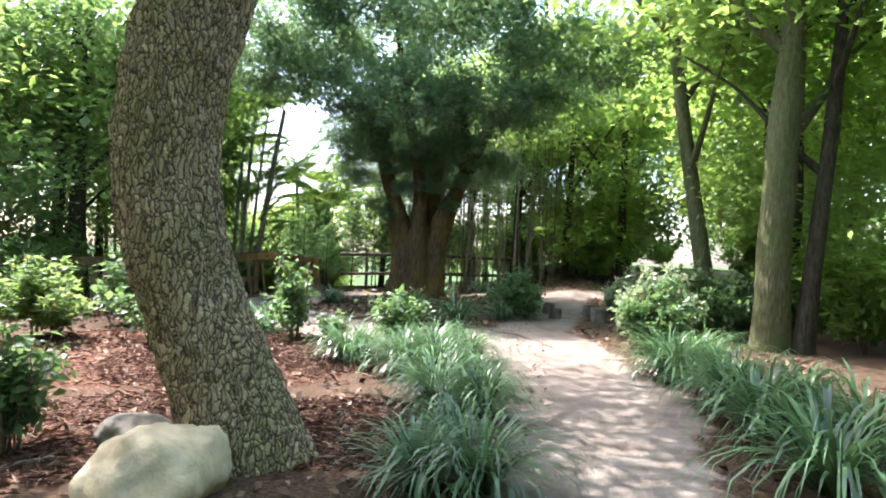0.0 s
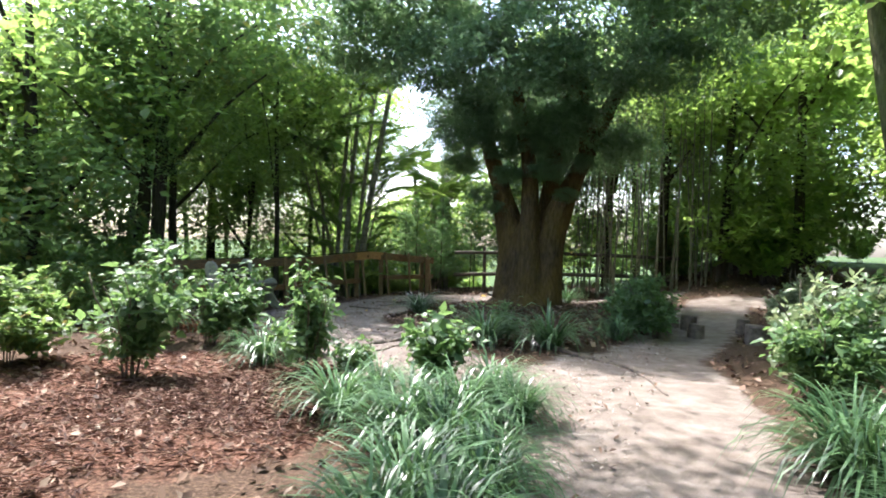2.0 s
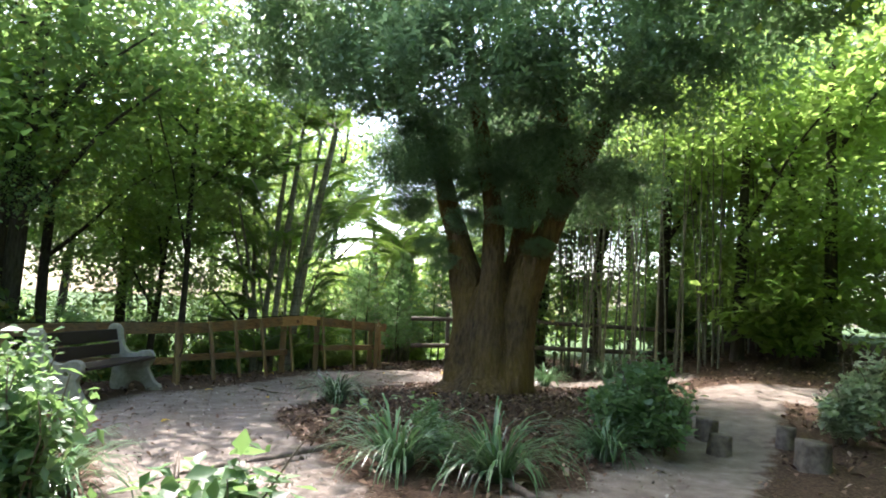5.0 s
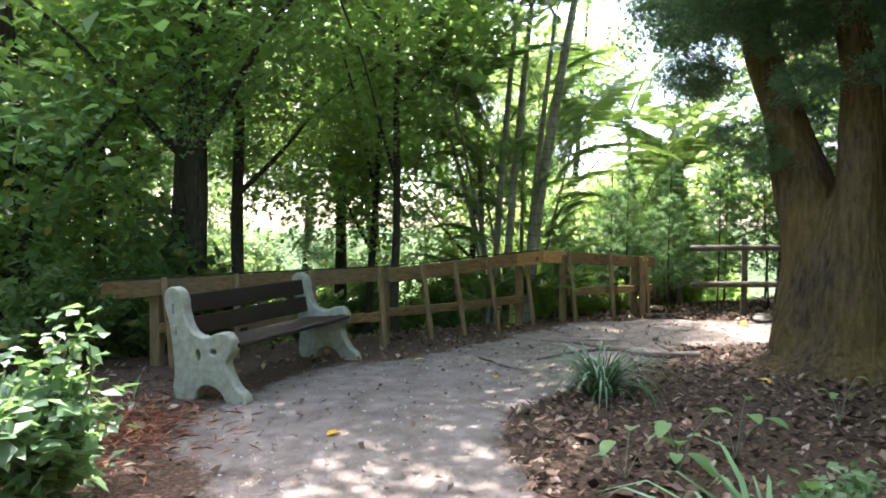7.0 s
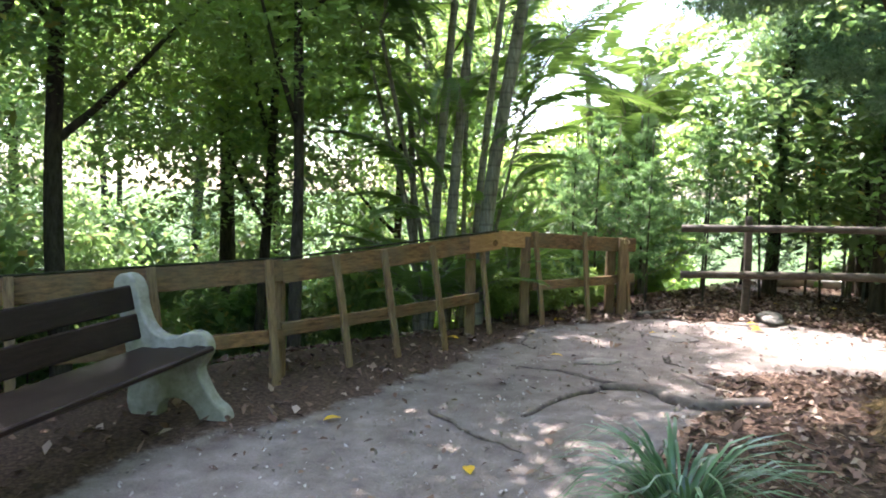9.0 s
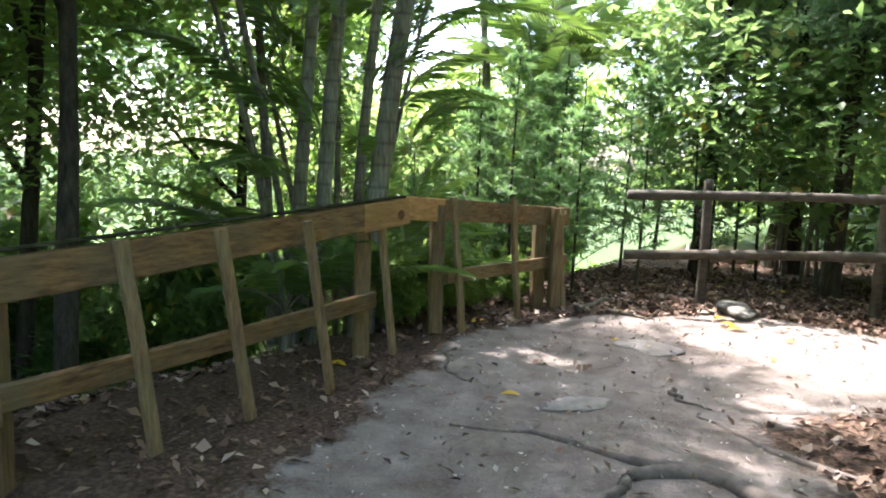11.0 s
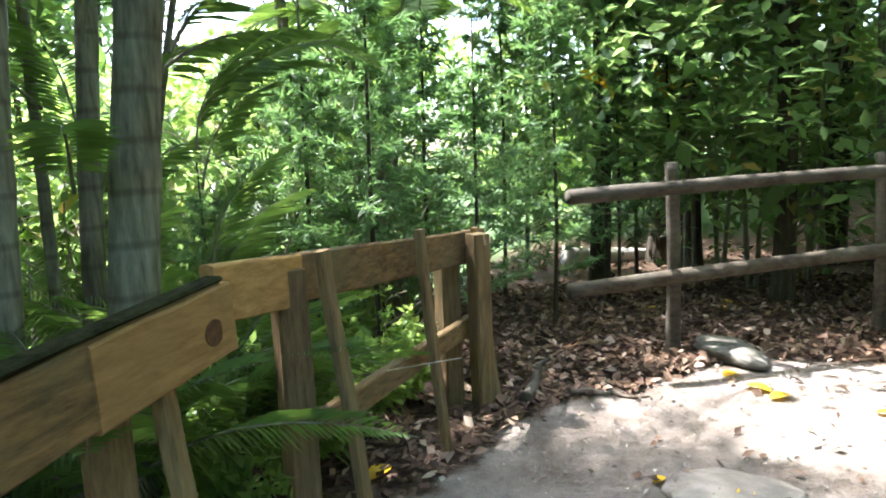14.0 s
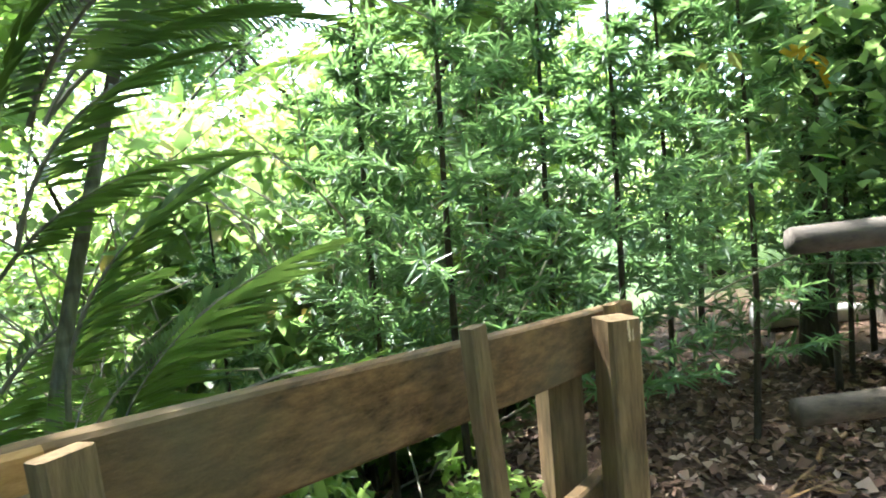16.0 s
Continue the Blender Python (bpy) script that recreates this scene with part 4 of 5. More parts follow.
def near_palm():
    r2 = np.random.default_rng(3)
    stems = [(-0.12, -0.37, -0.06, 0.68, 4.9, 0.050), (0.00, -0.24, -0.01, 0.69, 4.9, 0.058), (-0.70, 0.22, -0.73, 0.54, 4.9, 0.040), (0.01, 0.27, 0.09, 0.71, 4.9, 0.045), (0.44, -0.35, 0.35, 0.76, 4.9, 0.075)]
    for k in range(6):
        a = 1.4 + 0.62 * k
        stems.append((-0.15 + 0.4 * math.cos(a), 0.3 + 0.4 * math.sin(a), 1.0 * math.cos(a), 0.8 * math.sin(a), r2.uniform(2.6, 4.4), r2.uniform(0.02, 0.034)))
    fr = []
    for dx, dy, lx, ly, h, r in stems:
        for j in range(7):
            fr.append((dx + lx, dy + ly, h, r2.uniform(0, 360), r2.uniform(5, 60), r2.uniform(0.7, 1.1)))
    for k in range(84):
        a = r2.uniform(0, TAU)
        inner = math.cos(a + 0.4) > 0.2          # shorter on the path's side
        fr.append((0.55 * math.cos(a), 0.55 * math.sin(a) + 0.2, r2.uniform(0.2, 3.8), math.degrees(a) + r2.uniform(-60, 60), r2.uniform(15, 70), r2.uniform(0.3, 0.45) if inner else r2.uniform(0.45, 0.85)))
    palm(PALM_AT, stems, fr, "clumping palm with ringed stems behind the timber fence")


near_palm()
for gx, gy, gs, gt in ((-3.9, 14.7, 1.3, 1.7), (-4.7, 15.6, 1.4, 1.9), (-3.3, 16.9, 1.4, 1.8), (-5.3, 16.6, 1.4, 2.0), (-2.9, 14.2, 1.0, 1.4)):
    shrub("under" if gy < 15 else "glade", (gx, gy), gs, "tall green bush coloured as sunlit in the clearing below the fence", 0, gt, "clearing bushes")
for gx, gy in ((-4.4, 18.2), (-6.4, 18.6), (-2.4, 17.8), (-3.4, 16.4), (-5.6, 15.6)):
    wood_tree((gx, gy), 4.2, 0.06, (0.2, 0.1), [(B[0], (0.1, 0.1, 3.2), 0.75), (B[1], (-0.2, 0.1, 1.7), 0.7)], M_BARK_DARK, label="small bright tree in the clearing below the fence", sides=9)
for k, (dx, dy) in enumerate([(-2.1, 0.8), (-2.7, -0.2)]):
    shrub("under", (PALM_AT[0] + dx, PALM_AT[1] + dy), 1.0, "dark bush below the palms by the fence", 0, 1.5, "fence bushes")
palm_clump((PALM_AT[0] + 0.4, PALM_AT[1] + 4.2), 5, 14, 3.6, 0.5, 6, "bright sunlit palm in the clearing")
wood_tree((-4.9, 10.4), 6.0, 0.07, (0.3, 0.2), [(B[0], (0.2, 0.2, 4.4), 0.75), (S[1], (0.3, -0.4, 3.0), 0.7), (S[0], (0.1, 0.4, 5.4), 0.9), (S[1], (0.1, 0.4, 7.4), 1.1)], M_BARK_DARK, label="slim leafy tree beyond the timber fence", sides=9)
wood_tree((-4.6, 12.9), 6.0, 0.07, (-0.2, 0.2), [(B[1], (0.2, 0.2, 4.2), 0.75), (S[0], (0.3, -0.4, 3.4), 0.7), (S[1], (0.1, 0.4, 5.4), 0.9)], M_BARK_DARK, label="slim leafy tree beyond the timber fence", sides=9)
palm((FENCE[4][0] - 1.0, FENCE[4][1] + 0.5), [(0, 0, 0.02, 0.02, 0.35, 0.05)], [(0, 0, 0.3, a, p, 0.42) for a, p in ((20, 40), (95, 30), (160, 45), (230, 25), (300, 35))], "young palm with low fronds at the fence")


for gx, gy, gs in ((-1.95, 11.15, 0.34), (-1.8, 11.6, 0.36), (-1.62, 12.0, 0.34), (-2.2, 11.5, 0.45), (-1.95, 12.2, 0.45), (-1.4, 12.45, 0.3)):
    shrub("glade", (gx, gy), gs, "small green bush growing under the timber fence", 0, 1.2, "fence bushes")
for k, (fx, fy, sc) in enumerate([(-2.15, 10.95, 0.5), (-1.95, 11.5, 0.45), (-2.5, 10.6, 0.5), (-2.3, 11.9, 0.55)]):
    palm((fx, fy), [(0, 0, 0.02, 0.02, 0.3, 0.04)], [(0, 0, 0.28, 50 * j + 25 * k, 30 + 9 * (j % 4), sc) for j in range(8)], "low feathery palm below the fence corner")


# ---- flat-needled saplings past the fence ----
def needle_mesh(height, radius, seed):
    """Whorls of flat needles on rising side twigs."""
    r2 = np.random.default_rng(seed)
    c, ax = [], []
    for k in range(46):
        h = height * (0.18 + 0.82 * (k / 46))
        a = k * 2.4
        l = radius * (1.05 - 0.8 * (h / height) ** 2) * r2.uniform(0.6, 1.1)
        for u in np.linspace(0.15, 1, 16):
            p = (l * u * math.cos(a), l * u * math.sin(a), h + 0.35 * l * u)
            for j in range(5):
                b = r2.uniform(0, TAU)
                c.append(p)
                ax.append((math.cos(a) * 0.7 + 0.9 * math.cos(b), math.sin(a) * 0.7 + 0.9 * math.sin(b), 0.45 * r2.normal() + 0.2))
    v, t = leaves(np.array(c), 0.085, 0.085, 0.0, axis=np.array(ax), jitter=0.2)
    me = mesh_tris("needles", v, t)
    me.materials.append(M_NEEDLE)
    return me


NEEDLES = [needle_mesh(2.4, 0.55, 2), needle_mesh(2.0, 0.5, 3)]


def sapling(place, scale, label="young conifer with flat dark needles behind the fence"):
    x, y = place
    t = thing("sapling", (x, y, ground_z(x, y)), label, "sapling", "saplings", x * 100)
    k = int(abs(x * 17 + y * 3)) % 2
    v, f = limb([(0, 0, -0.1, 0.018), (0.03, 0.02, 0.9, 0.014), (0, 0.03, 2.3, 0.006)], 10, sides=6)
    s = obj("stem", mesh_from("stem", v, f, True), M_BARK_DARK, t)
    n = obj("needles", NEEDLES[k], None, t)
    s.scale = n.scale = (scale,) * 3
    return t


ex, ey = FENCE[6][:2]
for i, (dx, dy, s) in enumerate([(-0.55, 0.75, 1.0), (0.05, 0.9, 0.9), (-1.0, 1.1, 1.1), (-1.3, 1.9, 1.2), (-0.3, 1.8, 1.15), (0.6, 1.5, 0.95),
                                 (-0.8, 2.8, 1.2), (0.3, 2.7, 1.2), (1.3, 2.6, 1.0), (-2.0, 2.6, 1.25), (-1.6, 0.75, 0.75), (1.6, 3.2, 1.2), (-1.2, 3.8, 1.4), (0.6, 4.0, 1.4), (2.2, 3.9, 1.3)]):
    sapling((ex + dx, ey + dy), s)


def yellow_twig(place):
    """Thin tree with a few yellow leaves among the green."""
    x, y, z = place
    t = thing("sapling", (x, y, ground_z(x, y)), "thin sapling with a few bright yellow leaves", "sapling", "saplings")
    h = z - ground_z(x, y)
    v, f = limb([(0.1, 0.1, -0.1, 0.02), (0.05, 0.05, h * 0.6, 0.014), (0, 0, h + 0.5, 0.006)], 10, sides=6)
    obj("stem", mesh_from("stem", v, f, True), M_BARK_DARK, t)
    c = np.array([(0, 0, h)] * 5) + rng.normal(size=(5, 3)) * 0.05
    me = mesh_tris("yellow_leaves", *leaves(c, 0.17, 0.3, 0.6))
    obj("yellow_leaves", me, M_YELLOW, t, "bright yellow leaves")
    c = np.array([(0, 0, h)] * 260) + rng.normal(size=(260, 3)) * (0.28, 0.28, 0.4)
    me = mesh_tris("foliage", *leaves(c, 0.11, 0.28, 0.4))
    obj("foliage", me, M_SHRUB, t)


def dry_brush(place, seed, scale):
    """Tangle of bare, pale dead twigs."""
    x, y = place
    t = thing("dry_brush", (x, y, ground_z(x, y)), "tangle of bare pale dead twigs below the fence", "brush", "dry brush")
    r2 = np.random.default_rng(seed)
    for k in range(46):
        a, q = r2.uniform(0, TAU), 0.45 * scale * math.sqrt(r2.random())
        p = np.array([q * math.cos(a), q * math.sin(a), 0.0])
        d = np.array([r2.normal() * 0.55, r2.normal() * 0.55, 1.0])
        rows = []
        for i in range(6):
            rows.append((*p, 0.011 * (1 - i / 6.5)))
            p = p + d / np.linalg.norm(d) * 0.42 * scale
            d = d + r2.normal(size=3) * (0.5, 0.5, 0.25) - (0, 0, 0.12 * i)
        v, f = limb(rows, 16, sides=5)
        obj("twig", mesh_from("twig", v, f, True), M_DRY, t)


for k, (x, y, sc) in enumerate([(-3.1, 14.2, 1.7), (-3.8, 14.8, 1.9), (-2.9, 15.4, 1.8), (-4.6, 14.0, 1.7)]):
    dry_brush((x, y), 40 + k, sc)


yellow_twig((0.69, 15.10, 1.85))
yellow_twig((0.02, 14.62, 1.79))


# ---- timber fence ----
def fence():
    t = thing("fence", (0, 0, 0), "weathered timber fence with board rails and leaning battens", "fence")
    heights = [0.83, 0.87, 0.91, 0.98, 0.98, 0.96, 0.90]
    up = Vector((0, 0, 1))
    pts = [Vector((x, y, ground_z(x, y))) for x, y in FENCE]
    tops = [Vector((x, y, h)) for (x, y), h in zip(FENCE, heights)]
    def side(a, b):
        d = (b - a).normalized()
        return Vector((-d.y, d.x, 0)).normalized()        # outer side
    def bm_obj(name, vf, m, label="", parent=None):
        return obj(name, mesh_from(name, *vf), m, parent or t, label)
    left_end, right_start = Vector((-1.57, 10.56, 1.0)), Vector((-1.69, 10.86, 1.0))
    d0 = (tops[0] - tops[1]).normalized()
    runs = [(tops[0] + d0 * 0.5, tops[1], 0.0), (tops[1], left_end, 0.0), (right_start, tops[6] + (tops[6] - tops[4]).normalized() * 0.32, 0.0)]
    for p, q, o in runs:
        s = side(p, q) * 0.03
        rail = bm_obj("top_rail", beam(p + s - up * 0.085, q + s - up * 0.085, 0.045, 0.16, warp=0.018), M_RAIL)
        if p == right_start:
            continue
        cap = beam(p + s + up * 0.009, q + s + up * 0.009, 0.05, 0.012, warp=0.0)
        bm_obj("moss_strip", cap, M_MOSS, "dark moss along the rail top", rail)
    for p, q, far in ((left_end, tops[1], 0.42), (right_start, tops[6], 0.36)):
        d, s = (q - p).normalized(), side(p, q) * (0.03 if q == tops[6] else -0.03)
        bm_obj("board_end", beam(p + s - d * 0.03 - up * 0.085, p + s + d * far - up * 0.085, 0.053, 0.165, warp=0.006), M_FRESH, "bare orange board end")
    d, n = (tops[1] - left_end).normalized(), side(left_end, tops[1])
    for face in (-1, 1):
        k0 = left_end + d * 0.055 - up * 0.1 - n * 0.03
        bm_obj("knot", tube([k0 + n * face * 0.02, k0 + n * face * 0.0285], [0.034, 0.03], 14, 0.2, 5), M_KNOT, "dark round knot in the board end")
    for p, q, h in ((pts[0], pts[1], 0.36), (pts[1], pts[3], 0.38), (pts[4], pts[6] + (pts[6] - pts[5]) * 0.5, 0.42)):
        s = side(p, q) * 0.03
        bm_obj("lower_rail", beam(p + s + up * h, q + s + up * (h - 0.02), 0.04, 0.10, warp=0.02), M_RAIL)
    for k in (0, 1, 3, 4, 6):
        o = side(pts[max(k - 1, 0)], pts[max(k, 1)]) * 0.115
        foot, head = pts[k] + o - up * 0.4, tops[k] + o - up * 0.05
        bm_obj("post", beam(foot, head, 0.11, 0.10, (1, 0.6, 0), 0.01), M_POST)
    bm_obj("post", beam(pts[6] - up * 0.3 + side(pts[5], pts[6]) * -0.06, tops[6] - up * 0.02 + side(pts[5], pts[6]) * -0.06, 0.10, 0.09, (1, 0.6, 0), 0.01), M_POST)
    s = side(pts[5], pts[6])
    for k, (du, h, tilt) in enumerate([(0.0, 0.05, 0.0), (0.022, 0.05, 0.4), (0.045, 0.05, 0.0), (0.07, 0.045, 0.0), (0.085, 0.03, 0.5)]):
        c = tops[6] - s * 0.108 + (tops[6] - tops[5]).normalized() * (du - 0.04) - up * 0.05
        bm_obj("carved_mark", beam(c - up * h / 2 - s * 0.001, c + up * h / 2 + (tops[6] - tops[5]).normalized() * 0.02 * tilt - s * 0.001, 0.007, 0.004, s, 0.001), M_CARVE, "pale carved letter stroke")
    battens = [(0, 1, 0.02), (0, 1, 0.3), (0, 1, 0.62), (0, 1, 0.95), (1, 2, 0.3), (1, 2, 0.62), (2, 3, -0.05), (2, 3, 0.95), (4, 5, 0.0), (5, 6, 0.0), (5, 6, 1.14)]
    for i, (a, b, u) in enumerate(battens):
        p, q = pts[a].lerp(pts[b], u), tops[a].lerp(tops[b], u)
        o, d = side(pts[a], pts[b]), (pts[b] - pts[a]).normalized()
        lean = (0.06, -0.02, 0.05, 0.02, 0.08, 0.10, 0.13, 0.06, 0.05, 0.03, 0.02)[i]
        foot = p - o * 0.10 + d * lean + up * (0.03 if i % 3 else -0.06)
        bm_obj("batten", beam(foot, q - o * 0.022 + up * 0.01, 0.055, 0.034, o, 0.005, 0.012), M_POST)
    return t


fence()


# ---- log fence ----
def log_fence():
    px, py = 0.20, 13.21
    t = thing("log_fence", (px, py, ground_z(px, py)), "rustic fence of grey logs on split posts", "fence")
    dx, dy = 0.97, 0.25
    def log(name, a, b, r, seed):
        s = spline([(*a, r), (a[0] * .67 + b[0] * .33, a[1] * .67 + b[1] * .33, (a[2] * .67 + b[2] * .33) + 0.04, r * 0.95), (a[0] * .33 + b[0] * .67, a[1] * .33 + b[1] * .67, (a[2] * .33 + b[2] * .67) + 0.03, r), (*b, r * 0.9)], 40)
        v, f = tube(s[:, :3], s[:, 3], 14, 0.18, 5, seed=seed)
        obj(name, mesh_from(name, v, f, True), M_LOG, t)
    for k in range(3):
        u = k * 1.5
        v, f = limb([(dx * u, dy * u, -0.3, 0.048), (dx * u + 0.01, dy * u, 0.5, 0.044), (dx * u - 0.01, dy * u, 1.16, 0.04)], 14, sides=10, wobble=0.2, seed=k)
        obj("post", mesh_from("post", v, f, True), M_LOG, t)
    off = (0.03, -0.09)
    log("rail", (-0.72 * dx + off[0], -0.72 * dy + off[1] - 0.05, 1.0), (4.6 * dx, 4.6 * dy + off[1], 1.0), 0.042, 1.0)
    log("rail", (-0.72 * dx + off[0], -0.72 * dy + off[1] - 0.02, 0.46), (4.6 * dx, 4.6 * dy + off[1], 0.55), 0.046, 5.0)


log_fence()


# ---- park bench ----
def outline_mesh(name, outer, holes, thick, bevel=0.012):
    cu = bpy.data.curves.new(name, "CURVE")
    cu.dimensions, cu.fill_mode, cu.extrude, cu.bevel_depth, cu.bevel_resolution = "2D", "BOTH", thick / 2 - bevel, bevel, 2
    for ring in (outer, *holes):
        sp = cu.splines.new("BEZIER")
        sp.bezier_points.add(len(ring) - 1)
        sp.use_cyclic_u, sp.resolution_u = True, 5
        for bp, (x, y) in zip(sp.bezier_points, ring):
            bp.co, bp.handle_left_type, bp.handle_right_type = (x, y, 0), "AUTO", "AUTO"
    tmp = bpy.data.objects.new(name, cu)
    scene.collection.objects.link(tmp)
    me = bpy.data.meshes.new_from_object(tmp.evaluated_get(bpy.context.evaluated_depsgraph_get()))
    bpy.data.objects.remove(tmp)
    me.name = name
    return me


def bench():
    (ax, ay), (bx, by) = (-0.97, 5.70), (-1.62, 7.36)
    yaw = math.degrees(math.atan2(by - ay, bx - ax)) - 90
    length = math.hypot(bx - ax, by - ay)
    t = thing("park_bench", (ax, ay, ground_z((ax + bx) / 2, (ay + by) / 2) - 0.01), "park bench with pale concrete ends and dark wooden slats", "bench", turn=yaw)
    outer = [(0.0, 0.0), (-0.02, 0.25), (-0.06, 0.55), (-0.11, 0.76), (-0.09, 0.83), (-0.02, 0.84), (0.03, 0.79), (0.05, 0.68), (0.10, 0.55), (0.17, 0.49), (0.28, 0.48), (0.38, 0.515), (0.46, 0.50),
             (0.49, 0.43), (0.46, 0.36), (0.43, 0.31), (0.46, 0.22), (0.52, 0.12), (0.6, 0.05), (0.6, 0.0), (0.47, 0.0), (0.41, 0.08), (0.33, 0.13), (0.24, 0.13), (0.17, 0.08), (0.14, 0.0)]
    def oval(x, y, a, b):
        return [(x - a, y), (x, y + b), (x + a, y), (x, y - b)]
    holes = [oval(0.19, 0.35, 0.035, 0.055), oval(0.33, 0.38, 0.04, 0.035), oval(-0.035, 0.69, 0.016, 0.05), oval(-0.01, 0.52, 0.016, 0.045)]
    me = outline_mesh("bench_end", outer, holes, 0.1)
    me.materials.append(M_CONCRETE)
    # profile x runs from back to front; the seat faces +x of the bench
    for y in (0.0, length):
        e = obj("bench_end", me, None, t, "pale concrete end frame")
        e.matrix_basis = Matrix(((1, 0, 0, -0.58), (0, 0, -1, y), (0, 1, 0, 0), (0, 0, 0, 1)))
    def slat(name, x, z, w, h, tilt):
        u = Vector((math.sin(tilt), 0, math.cos(tilt)))
        obj(name, mesh_from(name, *beam((x - 0.58, 0.02, z), (x - 0.58, length - 0.02, z), w, h, u, 0.008, 0.004)), M_SLAT, t)
    slat("back_slat", -0.005, 0.715, 0.035, 0.15, -0.2)
    slat("back_slat", 0.035, 0.545, 0.035, 0.15, -0.2)
    for k, x in enumerate((0.12, 0.24, 0.36, 0.475)):
        slat("seat_slat", x, 0.405 + 0.01 * k, 0.105, 0.035, 0.04)


bench()


# ---- ground things ----
def fallen_frond(place, turn):
    me = FRONDS[1].copy()
    me.materials.clear()
    me.materials.append(M_RAIL)
    me.materials.append(M_BLEACH)
    x, y = place
    ob = obj("fallen_frond", me)
    ob.matrix_basis = pose(x, y, ground_z(x, y) + 0.05, 0, 6, turn) @ Matrix.Diagonal((0.7, 0.5, 0.12, 1))
    tagged(ob, "dry bleached palm frond fallen on the leaf litter", "palm frond")


fallen_frond((-0.46, 13.24), 48)

def rock(name, place, size, material, label, seed, category="rock", sink=0.25):
    bm = bmesh.new()
    bmesh.ops.create_icosphere(bm, subdivisions=4, radius=1)
    for v in bm.verts:
        n = v.co.normalized()
        k = 1 + 0.22 * noise.noise(n * 1.6 + Vector((seed, 0, 0))) + 0.08 * noise.noise(n * 5 + Vector((0, seed, 0)))
        v.co = Vector((n.x * size[0], n.y * size[1], n.z * size[2])) * k
    me = bpy.data.meshes.new(name)
    bm.to_mesh(me)
    bm.free()
    me.polygons.foreach_set("use_smooth", [True] * len(me.polygons))
    x, y = place
    ob = obj(name, me, material)
    hang(ob, (x, y, ground_z(x, y) + size[2] * (1 - sink * 2)), seed * 50)
    return tagged(ob, label, category)


rock("boulder", (3.11, -2.09), (0.42, 0.28, 0.24), M_ROCK, "pale sunlit sandstone boulder at the foot of a tree", 1.7)
rock("boulder", (2.55, -1.42), (0.26, 0.2, 0.12), M_GREYROCK, "grey boulder half sunk in the mulch", 3.2)
rock("flat_stone", (-0.35, 10.07), (0.2, 0.1, 0.02), M_PALESTONE, "pale flat stone set flush in the sandy court", 4.4, sink=0.35)
rock("flat_stone", (-0.1, 11.4), (0.17, 0.24, 0.02), M_PALESTONE, "pale flat stone set flush in the sandy court", 5.1, sink=0.35)
rock("flat_stone", (0.49, 13.07), (0.3, 0.14, 0.06), M_GREYROCK, "flat grey stone at the foot of the log fence", 2.1)


def stump(place, r, h, label, seed):
    x, y = place
    s = [(0, 0, -0.1, r * 1.15), (0.0, 0, 0.05, r), (0.01, 0, h, r * 0.95)]
    v, f = limb(s, 10, sides=18, wobble=0.2, freq=6, ridges=0.006, seed=seed)
    ob = obj("stump", mesh_from("stump", v, f, True), M_ROOT)
    hang(ob, (x, y, ground_z(x, y)))
    tagged(ob, label, "stump", "edging stumps")


for i, (x, y, r, h) in enumerate([(5.11, 7.70, 0.11, 0.2), (5.96, 7.00, 0.15, 0.24), (5.83, 7.71, 0.09, 0.2), (5.23, 7.20, 0.1, 0.18), (4.89, 7.80, 0.08, 0.15)]):
    stump((x, y), r, h, "weathered cut stump edging the path step", i * 1.3)


def ground_limb(name, pts, r, material, label, category, lift=0.3):
    rows = []
    for i, (x, y) in enumerate(pts):
        k = 1 - 0.75 * i / (len(pts) - 1)
        rows.append((x, y, ground_z(x, y) + r * k * lift, r * k))
    s = spline(rows, 10 * len(pts))
    for i, q in enumerate(s):
        q[0] += 0.05 * noise.noise((i * 0.23, pts[0][0] * 7, 0.3))
        q[1] += 0.05 * noise.noise((i * 0.23, pts[0][1] * 7, 5.3))
    v, f = tube(s[:, :3], s[:, 3], 9, 0.35, 7, seed=pts[0][0])
    ob = obj(name, mesh_from(name, v, f, True), material)
    tagged(ob, label, category)
    return ob


ROOT = "worn tree root running across the sandy court"
ground_limb("root", [(1.00, 9.35), (0.66, 9.07), (0.26, 9.36), (-0.06, 9.12), (-0.16, 8.37)], 0.055, M_ROOT, ROOT, "root", 0.2)
ground_limb("root", [(0.29, 9.38), (-0.00, 9.40), (-0.42, 9.56), (-0.84, 9.49)], 0.032, M_ROOT, ROOT, "root", 0.2)
ground_limb("root", [(0.80, 9.53), (0.52, 9.80), (0.22, 10.16)], 0.02, M_ROOT, ROOT, "root")
ground_limb("root", [(2.18, 5.50), (1.87, 4.81), (1.66, 4.34), (1.63, 3.85)], 0.04, M_ROOT, ROOT, "root", 0.2)
ground_limb("root", [(2.13, 4.97), (2.01, 4.41), (1.96, 3.95)], 0.03, M_ROOT, ROOT, "root", 0.2)
ground_limb("root", [(3.37, 5.50), (4.16, 4.77), (4.64, 4.42), (5.12, 3.25)], 0.04, M_ROOT, ROOT, "root", 0.2)
ground_limb("root", [(-1.32, 10.81), (-1.25, 10.44), (-1.10, 10.26), (-0.99, 10.18)], 0.016, M_ROOT, ROOT, "root")
ground_limb("fallen_log", [(0.01, 16.58), (1.42, 17.14)], 0.13, M_BLEACH, "bleached grey log lying in the undergrowth", "log", 0.8)
STICK = "dry fallen stick on the ground"
ground_limb("stick", [(-0.69, 8.16), (-0.19, 7.92), (0.13, 7.84)], 0.014, M_TWIG, STICK, "stick", 0.9)
